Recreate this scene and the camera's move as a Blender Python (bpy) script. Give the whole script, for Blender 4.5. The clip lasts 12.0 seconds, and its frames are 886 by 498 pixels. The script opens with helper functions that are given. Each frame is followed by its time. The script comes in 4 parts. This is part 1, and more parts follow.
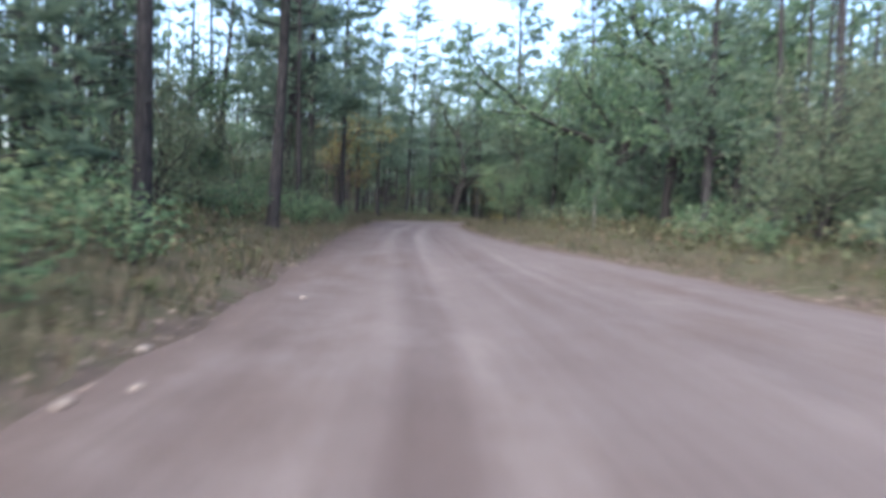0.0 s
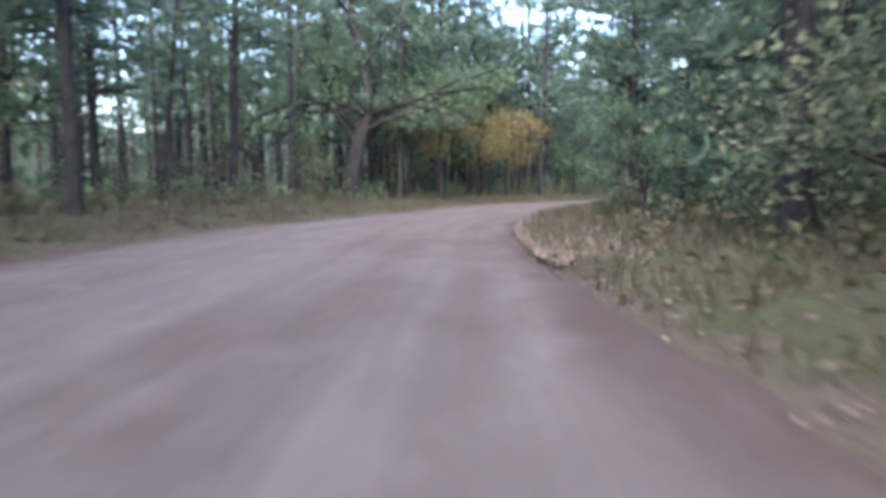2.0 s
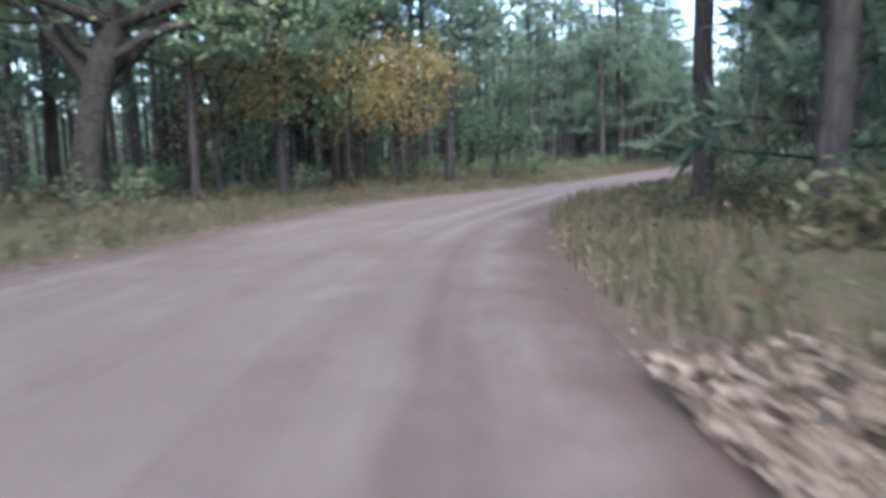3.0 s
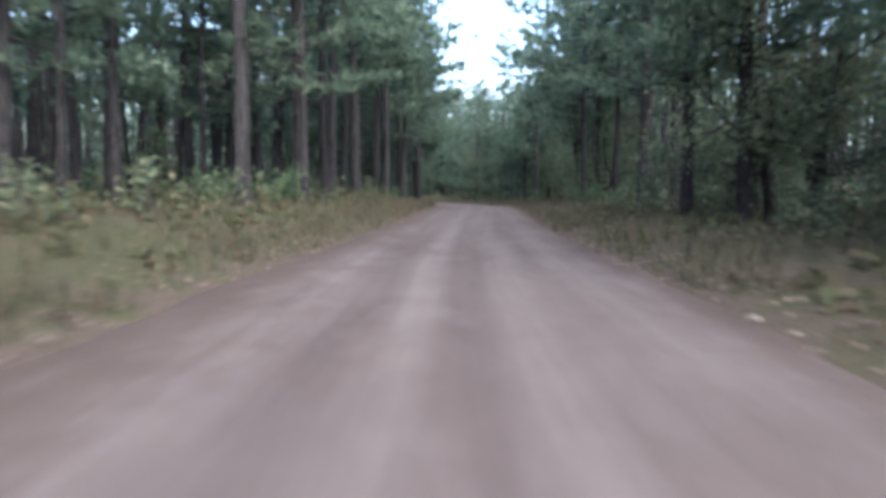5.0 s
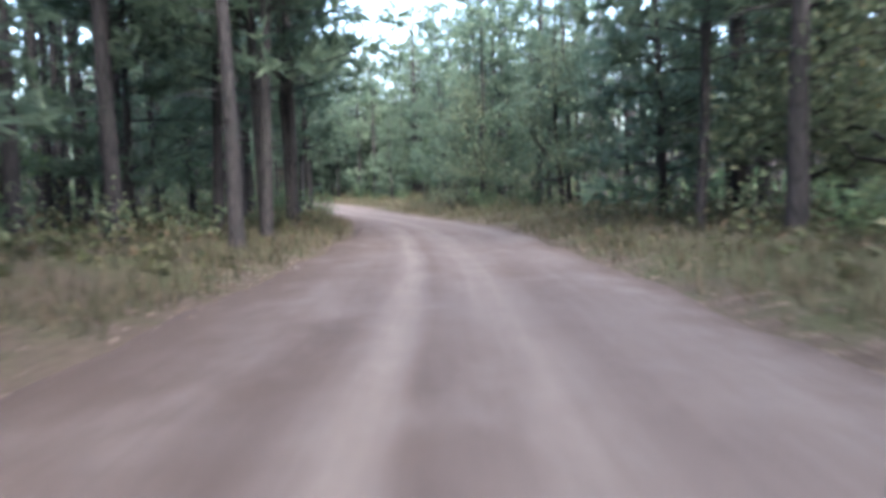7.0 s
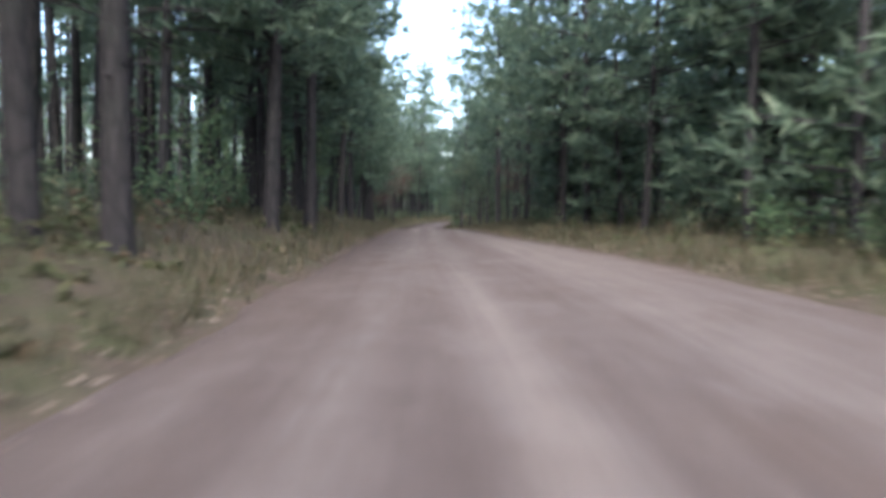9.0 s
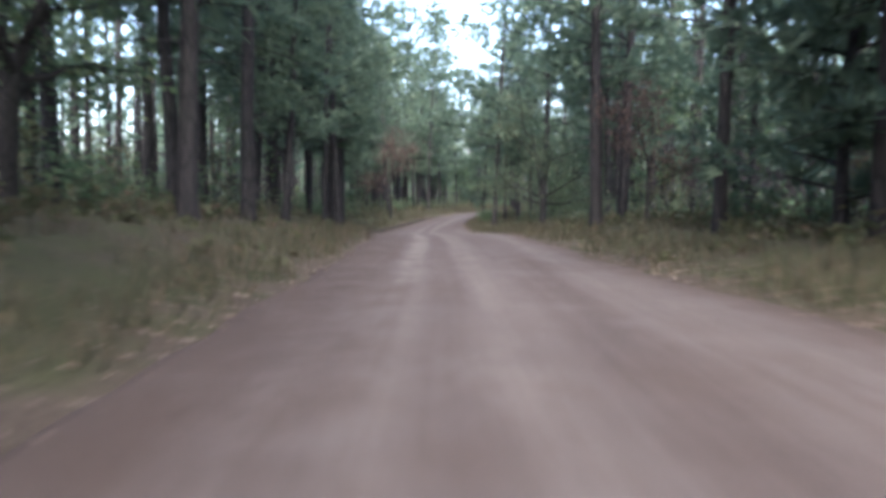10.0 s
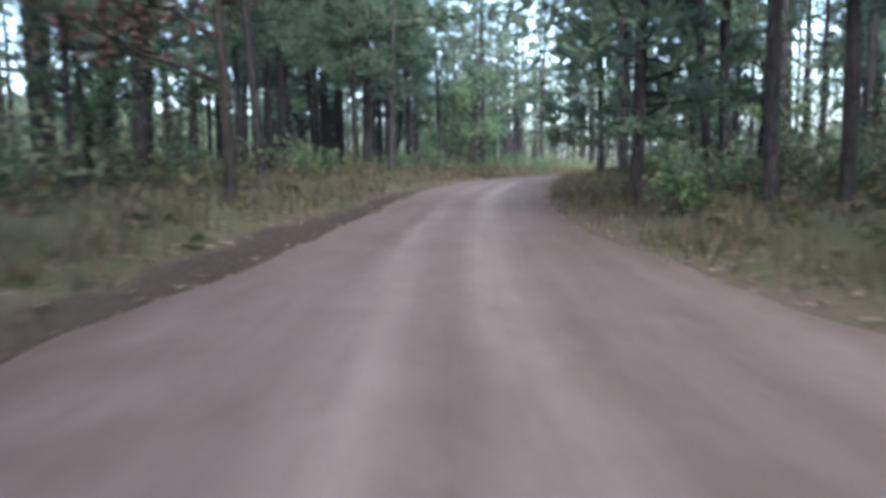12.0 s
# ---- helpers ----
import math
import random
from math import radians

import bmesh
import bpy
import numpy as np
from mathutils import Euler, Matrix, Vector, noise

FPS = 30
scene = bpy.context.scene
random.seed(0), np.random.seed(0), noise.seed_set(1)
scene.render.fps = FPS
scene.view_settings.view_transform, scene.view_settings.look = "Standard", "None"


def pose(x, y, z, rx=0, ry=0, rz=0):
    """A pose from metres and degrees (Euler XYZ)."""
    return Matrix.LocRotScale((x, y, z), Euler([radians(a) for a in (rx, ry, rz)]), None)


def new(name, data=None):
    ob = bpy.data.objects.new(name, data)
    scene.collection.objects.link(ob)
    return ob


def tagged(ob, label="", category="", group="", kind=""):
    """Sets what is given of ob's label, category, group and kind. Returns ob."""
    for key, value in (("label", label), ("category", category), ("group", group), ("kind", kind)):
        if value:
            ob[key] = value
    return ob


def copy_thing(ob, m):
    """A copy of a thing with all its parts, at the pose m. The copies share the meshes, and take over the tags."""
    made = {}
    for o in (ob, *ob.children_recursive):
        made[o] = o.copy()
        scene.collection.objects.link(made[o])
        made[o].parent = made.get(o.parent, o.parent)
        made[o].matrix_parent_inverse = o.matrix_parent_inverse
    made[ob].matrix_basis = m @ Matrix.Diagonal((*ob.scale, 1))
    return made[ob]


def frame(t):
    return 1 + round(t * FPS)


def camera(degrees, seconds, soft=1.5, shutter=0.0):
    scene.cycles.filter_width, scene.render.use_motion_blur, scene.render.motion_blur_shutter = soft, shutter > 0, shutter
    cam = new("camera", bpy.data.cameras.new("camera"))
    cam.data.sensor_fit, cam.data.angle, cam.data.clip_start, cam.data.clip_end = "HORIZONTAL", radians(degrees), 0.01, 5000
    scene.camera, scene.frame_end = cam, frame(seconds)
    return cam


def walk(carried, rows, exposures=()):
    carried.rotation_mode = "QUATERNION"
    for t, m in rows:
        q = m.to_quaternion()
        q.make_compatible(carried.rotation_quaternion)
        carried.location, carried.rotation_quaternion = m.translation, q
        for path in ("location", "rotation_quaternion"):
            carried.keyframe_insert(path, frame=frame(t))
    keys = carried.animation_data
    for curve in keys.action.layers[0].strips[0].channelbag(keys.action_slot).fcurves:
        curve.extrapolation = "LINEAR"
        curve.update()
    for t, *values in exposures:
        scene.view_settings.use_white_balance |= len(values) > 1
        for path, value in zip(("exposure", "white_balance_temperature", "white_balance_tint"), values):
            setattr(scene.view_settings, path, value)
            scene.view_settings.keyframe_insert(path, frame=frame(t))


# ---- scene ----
def seat(x, y, z, yaw, pitch, roll):
    """The camera's pose behind the windscreen, about a metre over the road."""
    return pose(x, y, z, 90 + pitch, 0, yaw) @ pose(0, 0, 0, 0, 0, roll)


cam = camera(58, 12.0, soft=4.0, shutter=0.24)
# seconds, x, y, z, yaw, pitch, roll
PATH = [
    (0, 0.000, 0.000, 1.000, 0.64, -2.98, 1.76),
    (0.1, -0.064, 2.804, 0.970, 1.70, -3.44, 1.28),
    (0.2, -0.146, 5.607, 0.926, 2.50, -3.89, 0.94),
    (0.3, -0.279, 8.403, 0.881, 3.37, -3.88, 0.70),
    (0.4, -0.454, 11.192, 0.851, 4.19, -3.49, 0.57),
    (0.5, -0.660, 13.974, 0.845, 4.78, -3.04, 0.48),
    (0.6, -0.882, 16.747, 0.858, 4.87, -2.87, 0.38),
    (0.7, -1.104, 19.511, 0.880, 4.63, -2.92, 0.29),
    (0.8, -1.312, 22.261, 0.901, 4.20, -3.16, 0.24),
    (0.9, -1.497, 24.996, 0.914, 3.61, -3.38, 0.24),
    (1, -1.652, 27.712, 0.922, 2.88, -3.38, 0.32),
    (1.1, -1.775, 30.405, 0.929, 1.99, -3.23, 0.44),
    (1.2, -1.859, 33.067, 0.933, 0.99, -3.23, 0.61),
    (1.3, -1.901, 35.691, 0.933, -0.02, -3.65, 0.81),
    (1.4, -1.905, 38.269, 0.931, -0.93, -4.15, 1.04),
    (1.5, -1.885, 40.792, 0.927, -1.49, -4.40, 1.22),
    (1.6, -1.860, 43.253, 0.921, -1.95, -4.07, 1.24),
    (1.7, -1.810, 45.657, 0.911, -3.05, -3.85, 1.09),
    (1.8, -1.687, 48.008, 0.898, -4.95, -4.47, 0.67),
    (1.9, -1.482, 50.303, 0.879, -6.85, -5.19, 0.17),
    (2, -1.211, 52.542, 0.854, -8.33, -5.06, -0.21),
    (2.1, -0.893, 54.725, 0.827, -9.47, -5.19, -0.55),
    (2.2, -0.537, 56.865, 0.803, -10.46, -5.40, -0.93),
    (2.3, -0.155, 58.969, 0.785, -11.33, -5.70, -1.35),
    (2.4, 0.235, 61.048, 0.774, -11.99, -6.11, -1.77),
    (2.5, 0.593, 63.116, 0.770, -12.25, -6.58, -2.04),
    (2.6, 1.020, 65.161, 0.770, -13.01, -6.67, -2.00),
    (2.7, 1.480, 67.195, 0.773, -14.08, -6.63, -1.90),
    (2.9, 2.354, 71.320, 0.658, -15.90, -6.49, -1.85),
    (3.1, 3.376, 75.505, 0.558, -18.46, -6.16, -1.69),
    (3.3, 4.682, 79.736, 0.473, -21.51, -5.71, -1.48),
    (3.5, 6.400, 83.975, 0.403, -24.79, -5.19, -1.23),
    (3.7, 8.579, 88.185, 0.349, -28.03, -4.67, -0.98),
    (3.9, 11.170, 92.378, 0.311, -30.99, -4.21, -0.77),
    (4.1, 14.073, 96.620, 0.288, -33.40, -3.88, -0.61),
    (4.3, 17.200, 101.000, 0.280, -35.01, -3.75, -0.55),
    (4.4, 18.792, 103.248, 0.267, -35.49, -4.09, -0.25),
    (4.5, 20.401, 105.484, 0.248, -36.07, -4.06, 0.06),
    (4.6, 22.037, 107.708, 0.227, -36.74, -4.16, 0.25),
    (4.7, 23.692, 109.936, 0.210, -37.01, -4.13, 0.34),
    (4.8, 25.366, 112.171, 0.200, -37.14, -4.10, 0.41),
    (4.9, 27.058, 114.415, 0.195, -37.29, -4.15, 0.48),
    (5, 28.772, 116.665, 0.193, -37.58, -4.30, 0.57),
    (5.1, 30.515, 118.918, 0.191, -38.13, -4.53, 0.61),
    (5.2, 32.286, 121.167, 0.186, -38.71, -4.72, 0.69),
    (5.3, 34.079, 123.411, 0.179, -39.12, -4.71, 0.82),
    (5.4, 35.891, 125.648, 0.171, -39.50, -4.58, 0.98),
    (5.5, 37.723, 127.876, 0.164, -39.90, -4.41, 1.11),
    (5.6, 39.578, 130.091, 0.159, -40.31, -4.22, 1.10),
    (5.7, 41.451, 132.291, 0.154, -40.75, -4.09, 1.06),
    (5.8, 43.337, 134.472, 0.151, -41.19, -4.02, 1.08),
    (5.9, 45.233, 136.632, 0.149, -41.59, -4.03, 1.13),
    (6, 47.131, 138.769, 0.151, -41.92, -4.08, 1.13),
    (6.1, 49.024, 140.885, 0.158, -42.10, -4.14, 0.91),
    (6.2, 50.885, 142.987, 0.170, -41.66, -4.14, 0.56),
    (6.3, 52.703, 145.078, 0.180, -40.93, -4.14, 0.19),
    (6.4, 54.472, 147.161, 0.183, -40.13, -4.22, -0.17),
    (6.5, 56.189, 149.232, 0.176, -39.39, -4.23, -0.49),
    (6.6, 57.856, 151.284, 0.165, -38.84, -4.19, -0.66),
    (6.7, 59.477, 153.318, 0.147, -38.41, -4.17, -0.86),
    (6.8, 61.058, 155.332, 0.124, -38.05, -4.18, -1.10),
    (6.9, 62.603, 157.327, 0.093, -37.73, -4.31, -1.40),
    (7, 64.116, 159.303, 0.047, -37.36, -4.56, -1.61),
    (7.1, 65.608, 161.256, -0.012, -36.86, -4.47, -1.68),
    (7.2, 67.079, 163.196, -0.069, -36.31, -4.52, -1.64),
    (7.4, 70.115, 167.195, -0.170, -35.02, -4.47, -1.56),
    (7.6, 73.207, 171.400, -0.258, -33.38, -4.25, -1.36),
    (7.8, 76.241, 175.877, -0.332, -31.45, -3.90, -1.07),
    (8, 79.091, 180.683, -0.392, -29.35, -3.48, -0.75),
    (8.2, 81.689, 185.819, -0.439, -27.18, -3.07, -0.41),
    (8.4, 84.056, 191.240, -0.473, -25.00, -2.72, -0.13),
    (8.6, 86.285, 196.874, -0.493, -22.92, -2.48, 0.08),
    (8.8, 88.476, 202.669, -0.500, -21.02, -2.44, 0.15),
    (8.9, 89.656, 205.608, -0.472, -20.46, -2.60, 0.44),
    (9, 90.744, 208.546, -0.432, -19.30, -2.48, 0.58),
    (9.1, 91.767, 211.472, -0.392, -18.43, -2.56, 0.61),
    (9.2, 92.735, 214.378, -0.362, -17.71, -2.69, 0.63),
    (9.3, 93.657, 217.260, -0.340, -17.11, -2.67, 0.66),
    (9.4, 94.542, 220.111, -0.324, -16.69, -2.61, 0.70),
    (9.5, 95.399, 222.926, -0.313, -16.50, -2.62, 0.70),
    (9.6, 96.239, 225.700, -0.308, -16.68, -2.78, 0.60),
    (9.7, 97.076, 228.423, -0.309, -17.11, -3.03, 0.43),
    (9.8, 97.916, 231.091, -0.317, -17.67, -3.23, 0.30),
    (9.9, 98.759, 233.699, -0.327, -18.21, -3.33, 0.21),
    (10, 99.596, 236.247, -0.335, -18.52, -3.36, 0.19),
    (10.1, 100.414, 238.734, -0.340, -18.75, -3.44, 0.17),
    (10.2, 101.215, 241.169, -0.342, -18.77, -3.53, 0.22),
    (10.3, 102.001, 243.555, -0.345, -18.86, -3.65, 0.29),
    (10.4, 102.776, 245.897, -0.349, -19.05, -3.78, 0.37),
    (10.5, 103.537, 248.202, -0.357, -19.12, -3.92, 0.39),
    (10.6, 104.276, 250.478, -0.365, -18.59, -3.99, 0.31),
    (10.7, 104.986, 252.727, -0.373, -18.04, -4.14, 0.14),
    (10.8, 105.672, 254.945, -0.384, -17.76, -4.45, -0.06),
    (10.9, 106.337, 257.130, -0.402, -17.79, -4.91, -0.30),
    (11, 106.981, 259.280, -0.430, -17.90, -5.50, -0.53),
    (11.1, 107.584, 261.397, -0.470, -17.55, -6.07, -0.69),
    (11.2, 108.166, 263.491, -0.519, -17.48, -7.07, -0.86),
    (11.3, 108.720, 265.572, -0.575, -16.84, -7.13, -0.90),
    (11.4, 109.258, 267.647, -0.637, -16.47, -6.62, -0.88),
    (11.5, 109.797, 269.720, -0.705, -16.64, -5.87, -0.87),
    (11.6, 110.366, 271.792, -0.778, -17.21, -5.27, -0.87),
    (11.7, 110.946, 273.858, -0.873, -17.66, -5.62, -0.80),
    (11.8, 111.563, 275.903, -0.984, -19.12, -5.52, -0.69),
    (11.9, 112.202, 277.948, -1.094, -20.41, -5.46, -0.67),
    (12, 112.867, 279.985, -1.187, -21.85, -5.27, -0.75),
]
walk(cam, [(t, seat(*row)) for t, *row in PATH], exposures=[
    (0.0, 2.05, 5750, 13), (0.5, 2.15, 5700, 13), (1.0, 2.42, 5800, 15), (1.5, 2.7, 5600, 17), (2.0, 2.55, 5650, 15), (2.6, 2.5, 5550, 12),
    (4.5, 2.45, 5700, 12), (5.0, 2.38, 5700, 12), (6.0, 2.72, 5850, 13), (7.0, 3.2, 5950, 13), (9.0, 2.4, 6000, 12), (9.5, 2.75, 5950, 14), (10.0, 2.75, 5950, 14), (10.5, 2.98, 5900, 14), (11.0, 2.85, 5950, 16), (11.5, 2.9, 5850, 14), (12.0, 2.7, 5750, 11)])

# ---- daylight: a thin overcast sky over the gap in the trees ----
SUN_UP, SUN_TURN = radians(36), radians(200)
world = bpy.data.worlds.new("sky")
scene.world = world
world.use_nodes = True
wn = world.node_tree.nodes
sky = wn.new("ShaderNodeTexSky")
sky.sky_type, sky.sun_disc = "NISHITA", False
sky.sun_elevation, sky.sun_rotation = SUN_UP, SUN_TURN
sky.air_density, sky.dust_density, sky.ozone_density = 1.0, 4.5, 1.0
world.node_tree.links.new(sky.outputs[0], wn["Background"].inputs[0])
wn["Background"].inputs[1].default_value = 0.15
sun = new("sun", bpy.data.lights.new("sun", "SUN"))
sun.data.energy, sun.data.angle, sun.data.color = 1.5, radians(60), (1.0, 0.97, 0.93)
sun.matrix_world = pose(0, 0, 40, 90 - math.degrees(SUN_UP), 0, 180 - math.degrees(SUN_TURN))


# ---- materials ----
class Nodes:
    """A short way to wire a node material."""

    def __init__(self, name):
        self.mat = bpy.data.materials.new(name)
        self.mat.use_nodes = True
        self.tree = self.mat.node_tree
        self.bsdf = self.tree.nodes["Principled BSDF"]
        self.out = self.tree.nodes["Material Output"]

    def add(self, kind, **sockets):
        node = self.tree.nodes.new(kind)
        for key, value in sockets.items():
            self.set(node.inputs[key.replace("_", " ")], value)
        return node

    def set(self, socket, value):
        if isinstance(value, bpy.types.NodeSocket):
            self.tree.links.new(value, socket)
        else:
            socket.default_value = (*value, 1) if isinstance(value, tuple) and socket.type == "RGBA" and len(value) == 3 else value

    def noise(self, vector, scale, detail=3.0, rough=0.55):
        return self.add("ShaderNodeTexNoise", Vector=vector, Scale=scale, Detail=detail, Roughness=rough).outputs["Fac"]

    def ramp(self, fac, *stops):
        node = self.add("ShaderNodeValToRGB", Fac=fac)
        while len(node.color_ramp.elements) < len(stops):
            node.color_ramp.elements.new(0.5)
        for e, (place, c) in zip(node.color_ramp.elements, stops):
            e.position, e.color = place, (*(c if isinstance(c, tuple) else (c, c, c)), 1)
        return node.outputs["Color"]

    def mix(self, fac, a, b, blend="MIX"):
        node = self.tree.nodes.new("ShaderNodeMix")
        node.data_type, node.blend_type = "RGBA", blend
        self.set(node.inputs[0], fac)
        for socket, v in ((node.inputs[6], a), (node.inputs[7], b)):
            self.set(socket, (*v, 1) if isinstance(v, tuple) else v)
        return node.outputs[2]

    def math(self, op, a, b=0.0):
        node = self.tree.nodes.new("ShaderNodeMath")
        node.operation = op
        self.set(node.inputs[0], a)
        self.set(node.inputs[1], b)
        return node.outputs[0]

    def scaled(self, vector, *s):
        node = self.add("ShaderNodeMapping", Vector=vector)
        node.inputs["Scale"].default_value = s
        return node.outputs[0]

    def place(self, kind="Object"):
        return self.add("ShaderNodeTexCoord").outputs[kind]

    def bump(self, height, strength, distance):
        node = self.add("ShaderNodeBump", Height=height, Strength=strength, Distance=distance)
        self.tree.links.new(node.outputs[0], self.bsdf.inputs["Normal"])

    def finish(self, colour, rough=0.9, spec=0.2):
        self.set(self.bsdf.inputs["Base Color"], colour)
        self.set(self.bsdf.inputs["Roughness"], rough)
        self.set(self.bsdf.inputs["Specular IOR Level"], spec)
        return self.mat


def leaf_material(name, *stops, glow=0.35):
    """Leaves: each one its own shade, light passing through."""
    n = Nodes(name)
    each = n.add("ShaderNodeNewGeometry").outputs["Random Per Island"]
    tree = n.add("ShaderNodeObjectInfo").outputs["Random"]
    patch = n.noise(n.place(), 0.9, 2.0)
    fac = n.math("ADD", n.math("MULTIPLY", each, 0.62), n.math("MULTIPLY", n.math("ADD", tree, patch), 0.2))
    dull = []
    for place, (r, g, b) in stops:
        grey = 0.3 * r + 0.6 * g + 0.1 * b
        dull.append((place, (0.9 * r + 0.1 * grey, 0.9 * g + 0.1 * grey, 0.9 * b + 0.1 * grey)))
    colour = n.ramp(fac, *dull)
    n.finish(colour, 0.6, 0.25)
    thin = n.add("ShaderNodeBsdfTranslucent", Color=colour)
    both = n.add("ShaderNodeMixShader", Fac=glow)
    n.tree.links.new(n.bsdf.outputs[0], both.inputs[1])
    n.tree.links.new(thin.outputs[0], both.inputs[2])
    n.tree.links.new(both.outputs[0], n.out.inputs["Surface"])
    return n.mat


def bark_material(name, dark, pale, furrow):
    n = Nodes(name)
    at = n.place()
    plates = n.add("ShaderNodeTexVoronoi", Vector=n.scaled(at, 1, 1, 0.22), Scale=furrow)
    plates.feature = "DISTANCE_TO_EDGE"
    deep = n.ramp(plates.outputs["Distance"], (0.0, 0.0), (0.22, 1.0))
    grain = n.noise(n.scaled(at, 1, 1, 0.25), 26, 4)
    moss = n.noise(at, 1.3, 3)
    tree = n.add("ShaderNodeObjectInfo").outputs["Random"]
    shade = n.mix(n.math("MULTIPLY", grain, deep), dark, pale)
    shade = n.mix(n.ramp(moss, (0.5, 0.0), (0.75, 0.45)), shade, (0.06, 0.068, 0.056))
    shade = n.mix(n.math("MULTIPLY", tree, 0.35), shade, dark)
    n.bump(n.math("ADD", deep, n.math("MULTIPLY", grain, 0.5)), 0.7, 0.03)
    return n.finish(shade, 0.95, 0.1)


PINE_BARK = bark_material("pine_bark", (0.022, 0.021, 0.023), (0.058, 0.055, 0.055), 9)
OAK_BARK = bark_material("oak_bark", (0.020, 0.019, 0.019), (0.066, 0.062, 0.058), 13)
GREY_BARK = bark_material("grey_bark", (0.06, 0.06, 0.058), (0.18, 0.174, 0.164), 6)
NEEDLES = leaf_material("pine_needles", (0.1, (0.064, 0.101, 0.071)), (0.5, (0.106, 0.166, 0.110)), (0.85, (0.161, 0.221, 0.140)), glow=0.6)
OAK_GREEN = leaf_material("oak_leaves", (0.1, (0.045, 0.087, 0.050)), (0.5, (0.087, 0.155, 0.076)), (0.8, (0.155, 0.217, 0.102)), (0.95, (0.229, 0.242, 0.112)), glow=0.52)
YOUNG = leaf_material("young_leaves", (0.1, (0.052, 0.082, 0.052)), (0.5, (0.102, 0.141, 0.079)), (0.8, (0.166, 0.188, 0.106)), (0.95, (0.238, 0.207, 0.114)), glow=0.5)
OAK_YELLOW = leaf_material("turning_leaves", (0.1, (0.072, 0.089, 0.029)), (0.45, (0.180, 0.163, 0.048)), (0.75, (0.282, 0.206, 0.070)), (0.95, (0.306, 0.162, 0.062)), glow=0.5)
OAK_RUSSET = leaf_material("russet_leaves", (0.1, (0.060, 0.042, 0.036)), (0.5, (0.100, 0.060, 0.050)), (0.9, (0.138, 0.088, 0.066)))
SCRUB = leaf_material("scrub_leaves", (0.08, (0.041, 0.058, 0.028)), (0.4, (0.077, 0.090, 0.039)), (0.68, (0.106, 0.102, 0.055)), (0.85, (0.131, 0.092, 0.059)), (0.97, (0.153, 0.072, 0.055)), glow=0.45)
GRASS = leaf_material("grass_blades", (0.1, (0.032, 0.039, 0.019)), (0.5, (0.063, 0.061, 0.034)), (0.85, (0.109, 0.084, 0.057)), glow=0.3)
DRY = leaf_material("dry_leaves", (0.1, (0.100, 0.076, 0.058)), (0.5, (0.150, 0.117, 0.090)), (0.85, (0.195, 0.157, 0.124)), (0.97, (0.230, 0.192, 0.158)), glow=0.1)


def ground_material(name, edged=False):
    """Duff and moss; beside the road also a strip of bare sand, by metres from its edge."""
    n = Nodes(name)
    at = n.place()
    wide, mid, fine = n.noise(at, 0.16, 3), n.noise(at, 1.4, 4), n.noise(at, 17, 4, 0.7)
    duff = n.ramp(fine, (0.25, (0.040, 0.033, 0.025)), (0.5, (0.074, 0.060, 0.046)), (0.75, (0.118, 0.098, 0.076)))
    moss = n.ramp(fine, (0.3, (0.034, 0.040, 0.020)), (0.7, (0.080, 0.085, 0.044)))
    cover = n.ramp(n.math("ADD", n.math("MULTIPLY", wide, 0.6), n.math("MULTIPLY", mid, 0.45)), (0.40, 0.0), (0.56, 0.85))
    colour = n.mix(cover, duff, moss)
    if edged:
        away = n.add("ShaderNodeSeparateXYZ", Vector=n.place("UV")).outputs[0]
        ragged = n.math("ADD", away, n.math("MULTIPLY", n.math("SUBTRACT", mid, 0.5), 1.8))
        sand = n.ramp(fine, (0.3, (0.070, 0.053, 0.043)), (0.7, (0.118, 0.093, 0.077)))
        colour = n.mix(n.ramp(n.math("MULTIPLY", ragged, 0.5), (0.0, 0.8), (0.27, 0.0)), colour, sand)
    # bare dark earth where the bank is steep
    tilt = n.add("ShaderNodeSeparateXYZ", Vector=n.add("ShaderNodeNewGeometry").outputs["Normal"]).outputs[2]
    earth = n.ramp(fine, (0.3, (0.028, 0.023, 0.020)), (0.7, (0.066, 0.055, 0.048)))
    colour = n.mix(n.ramp(n.math("ADD", tilt, n.math("MULTIPLY", n.math("SUBTRACT", mid, 0.5), 0.12)), (0.84, 0.9), (0.95, 0.0)), colour, earth)
    n.bump(n.math("ADD", fine, mid), 0.8, 0.05)
    return n.finish(colour, 1.0, 0.05)


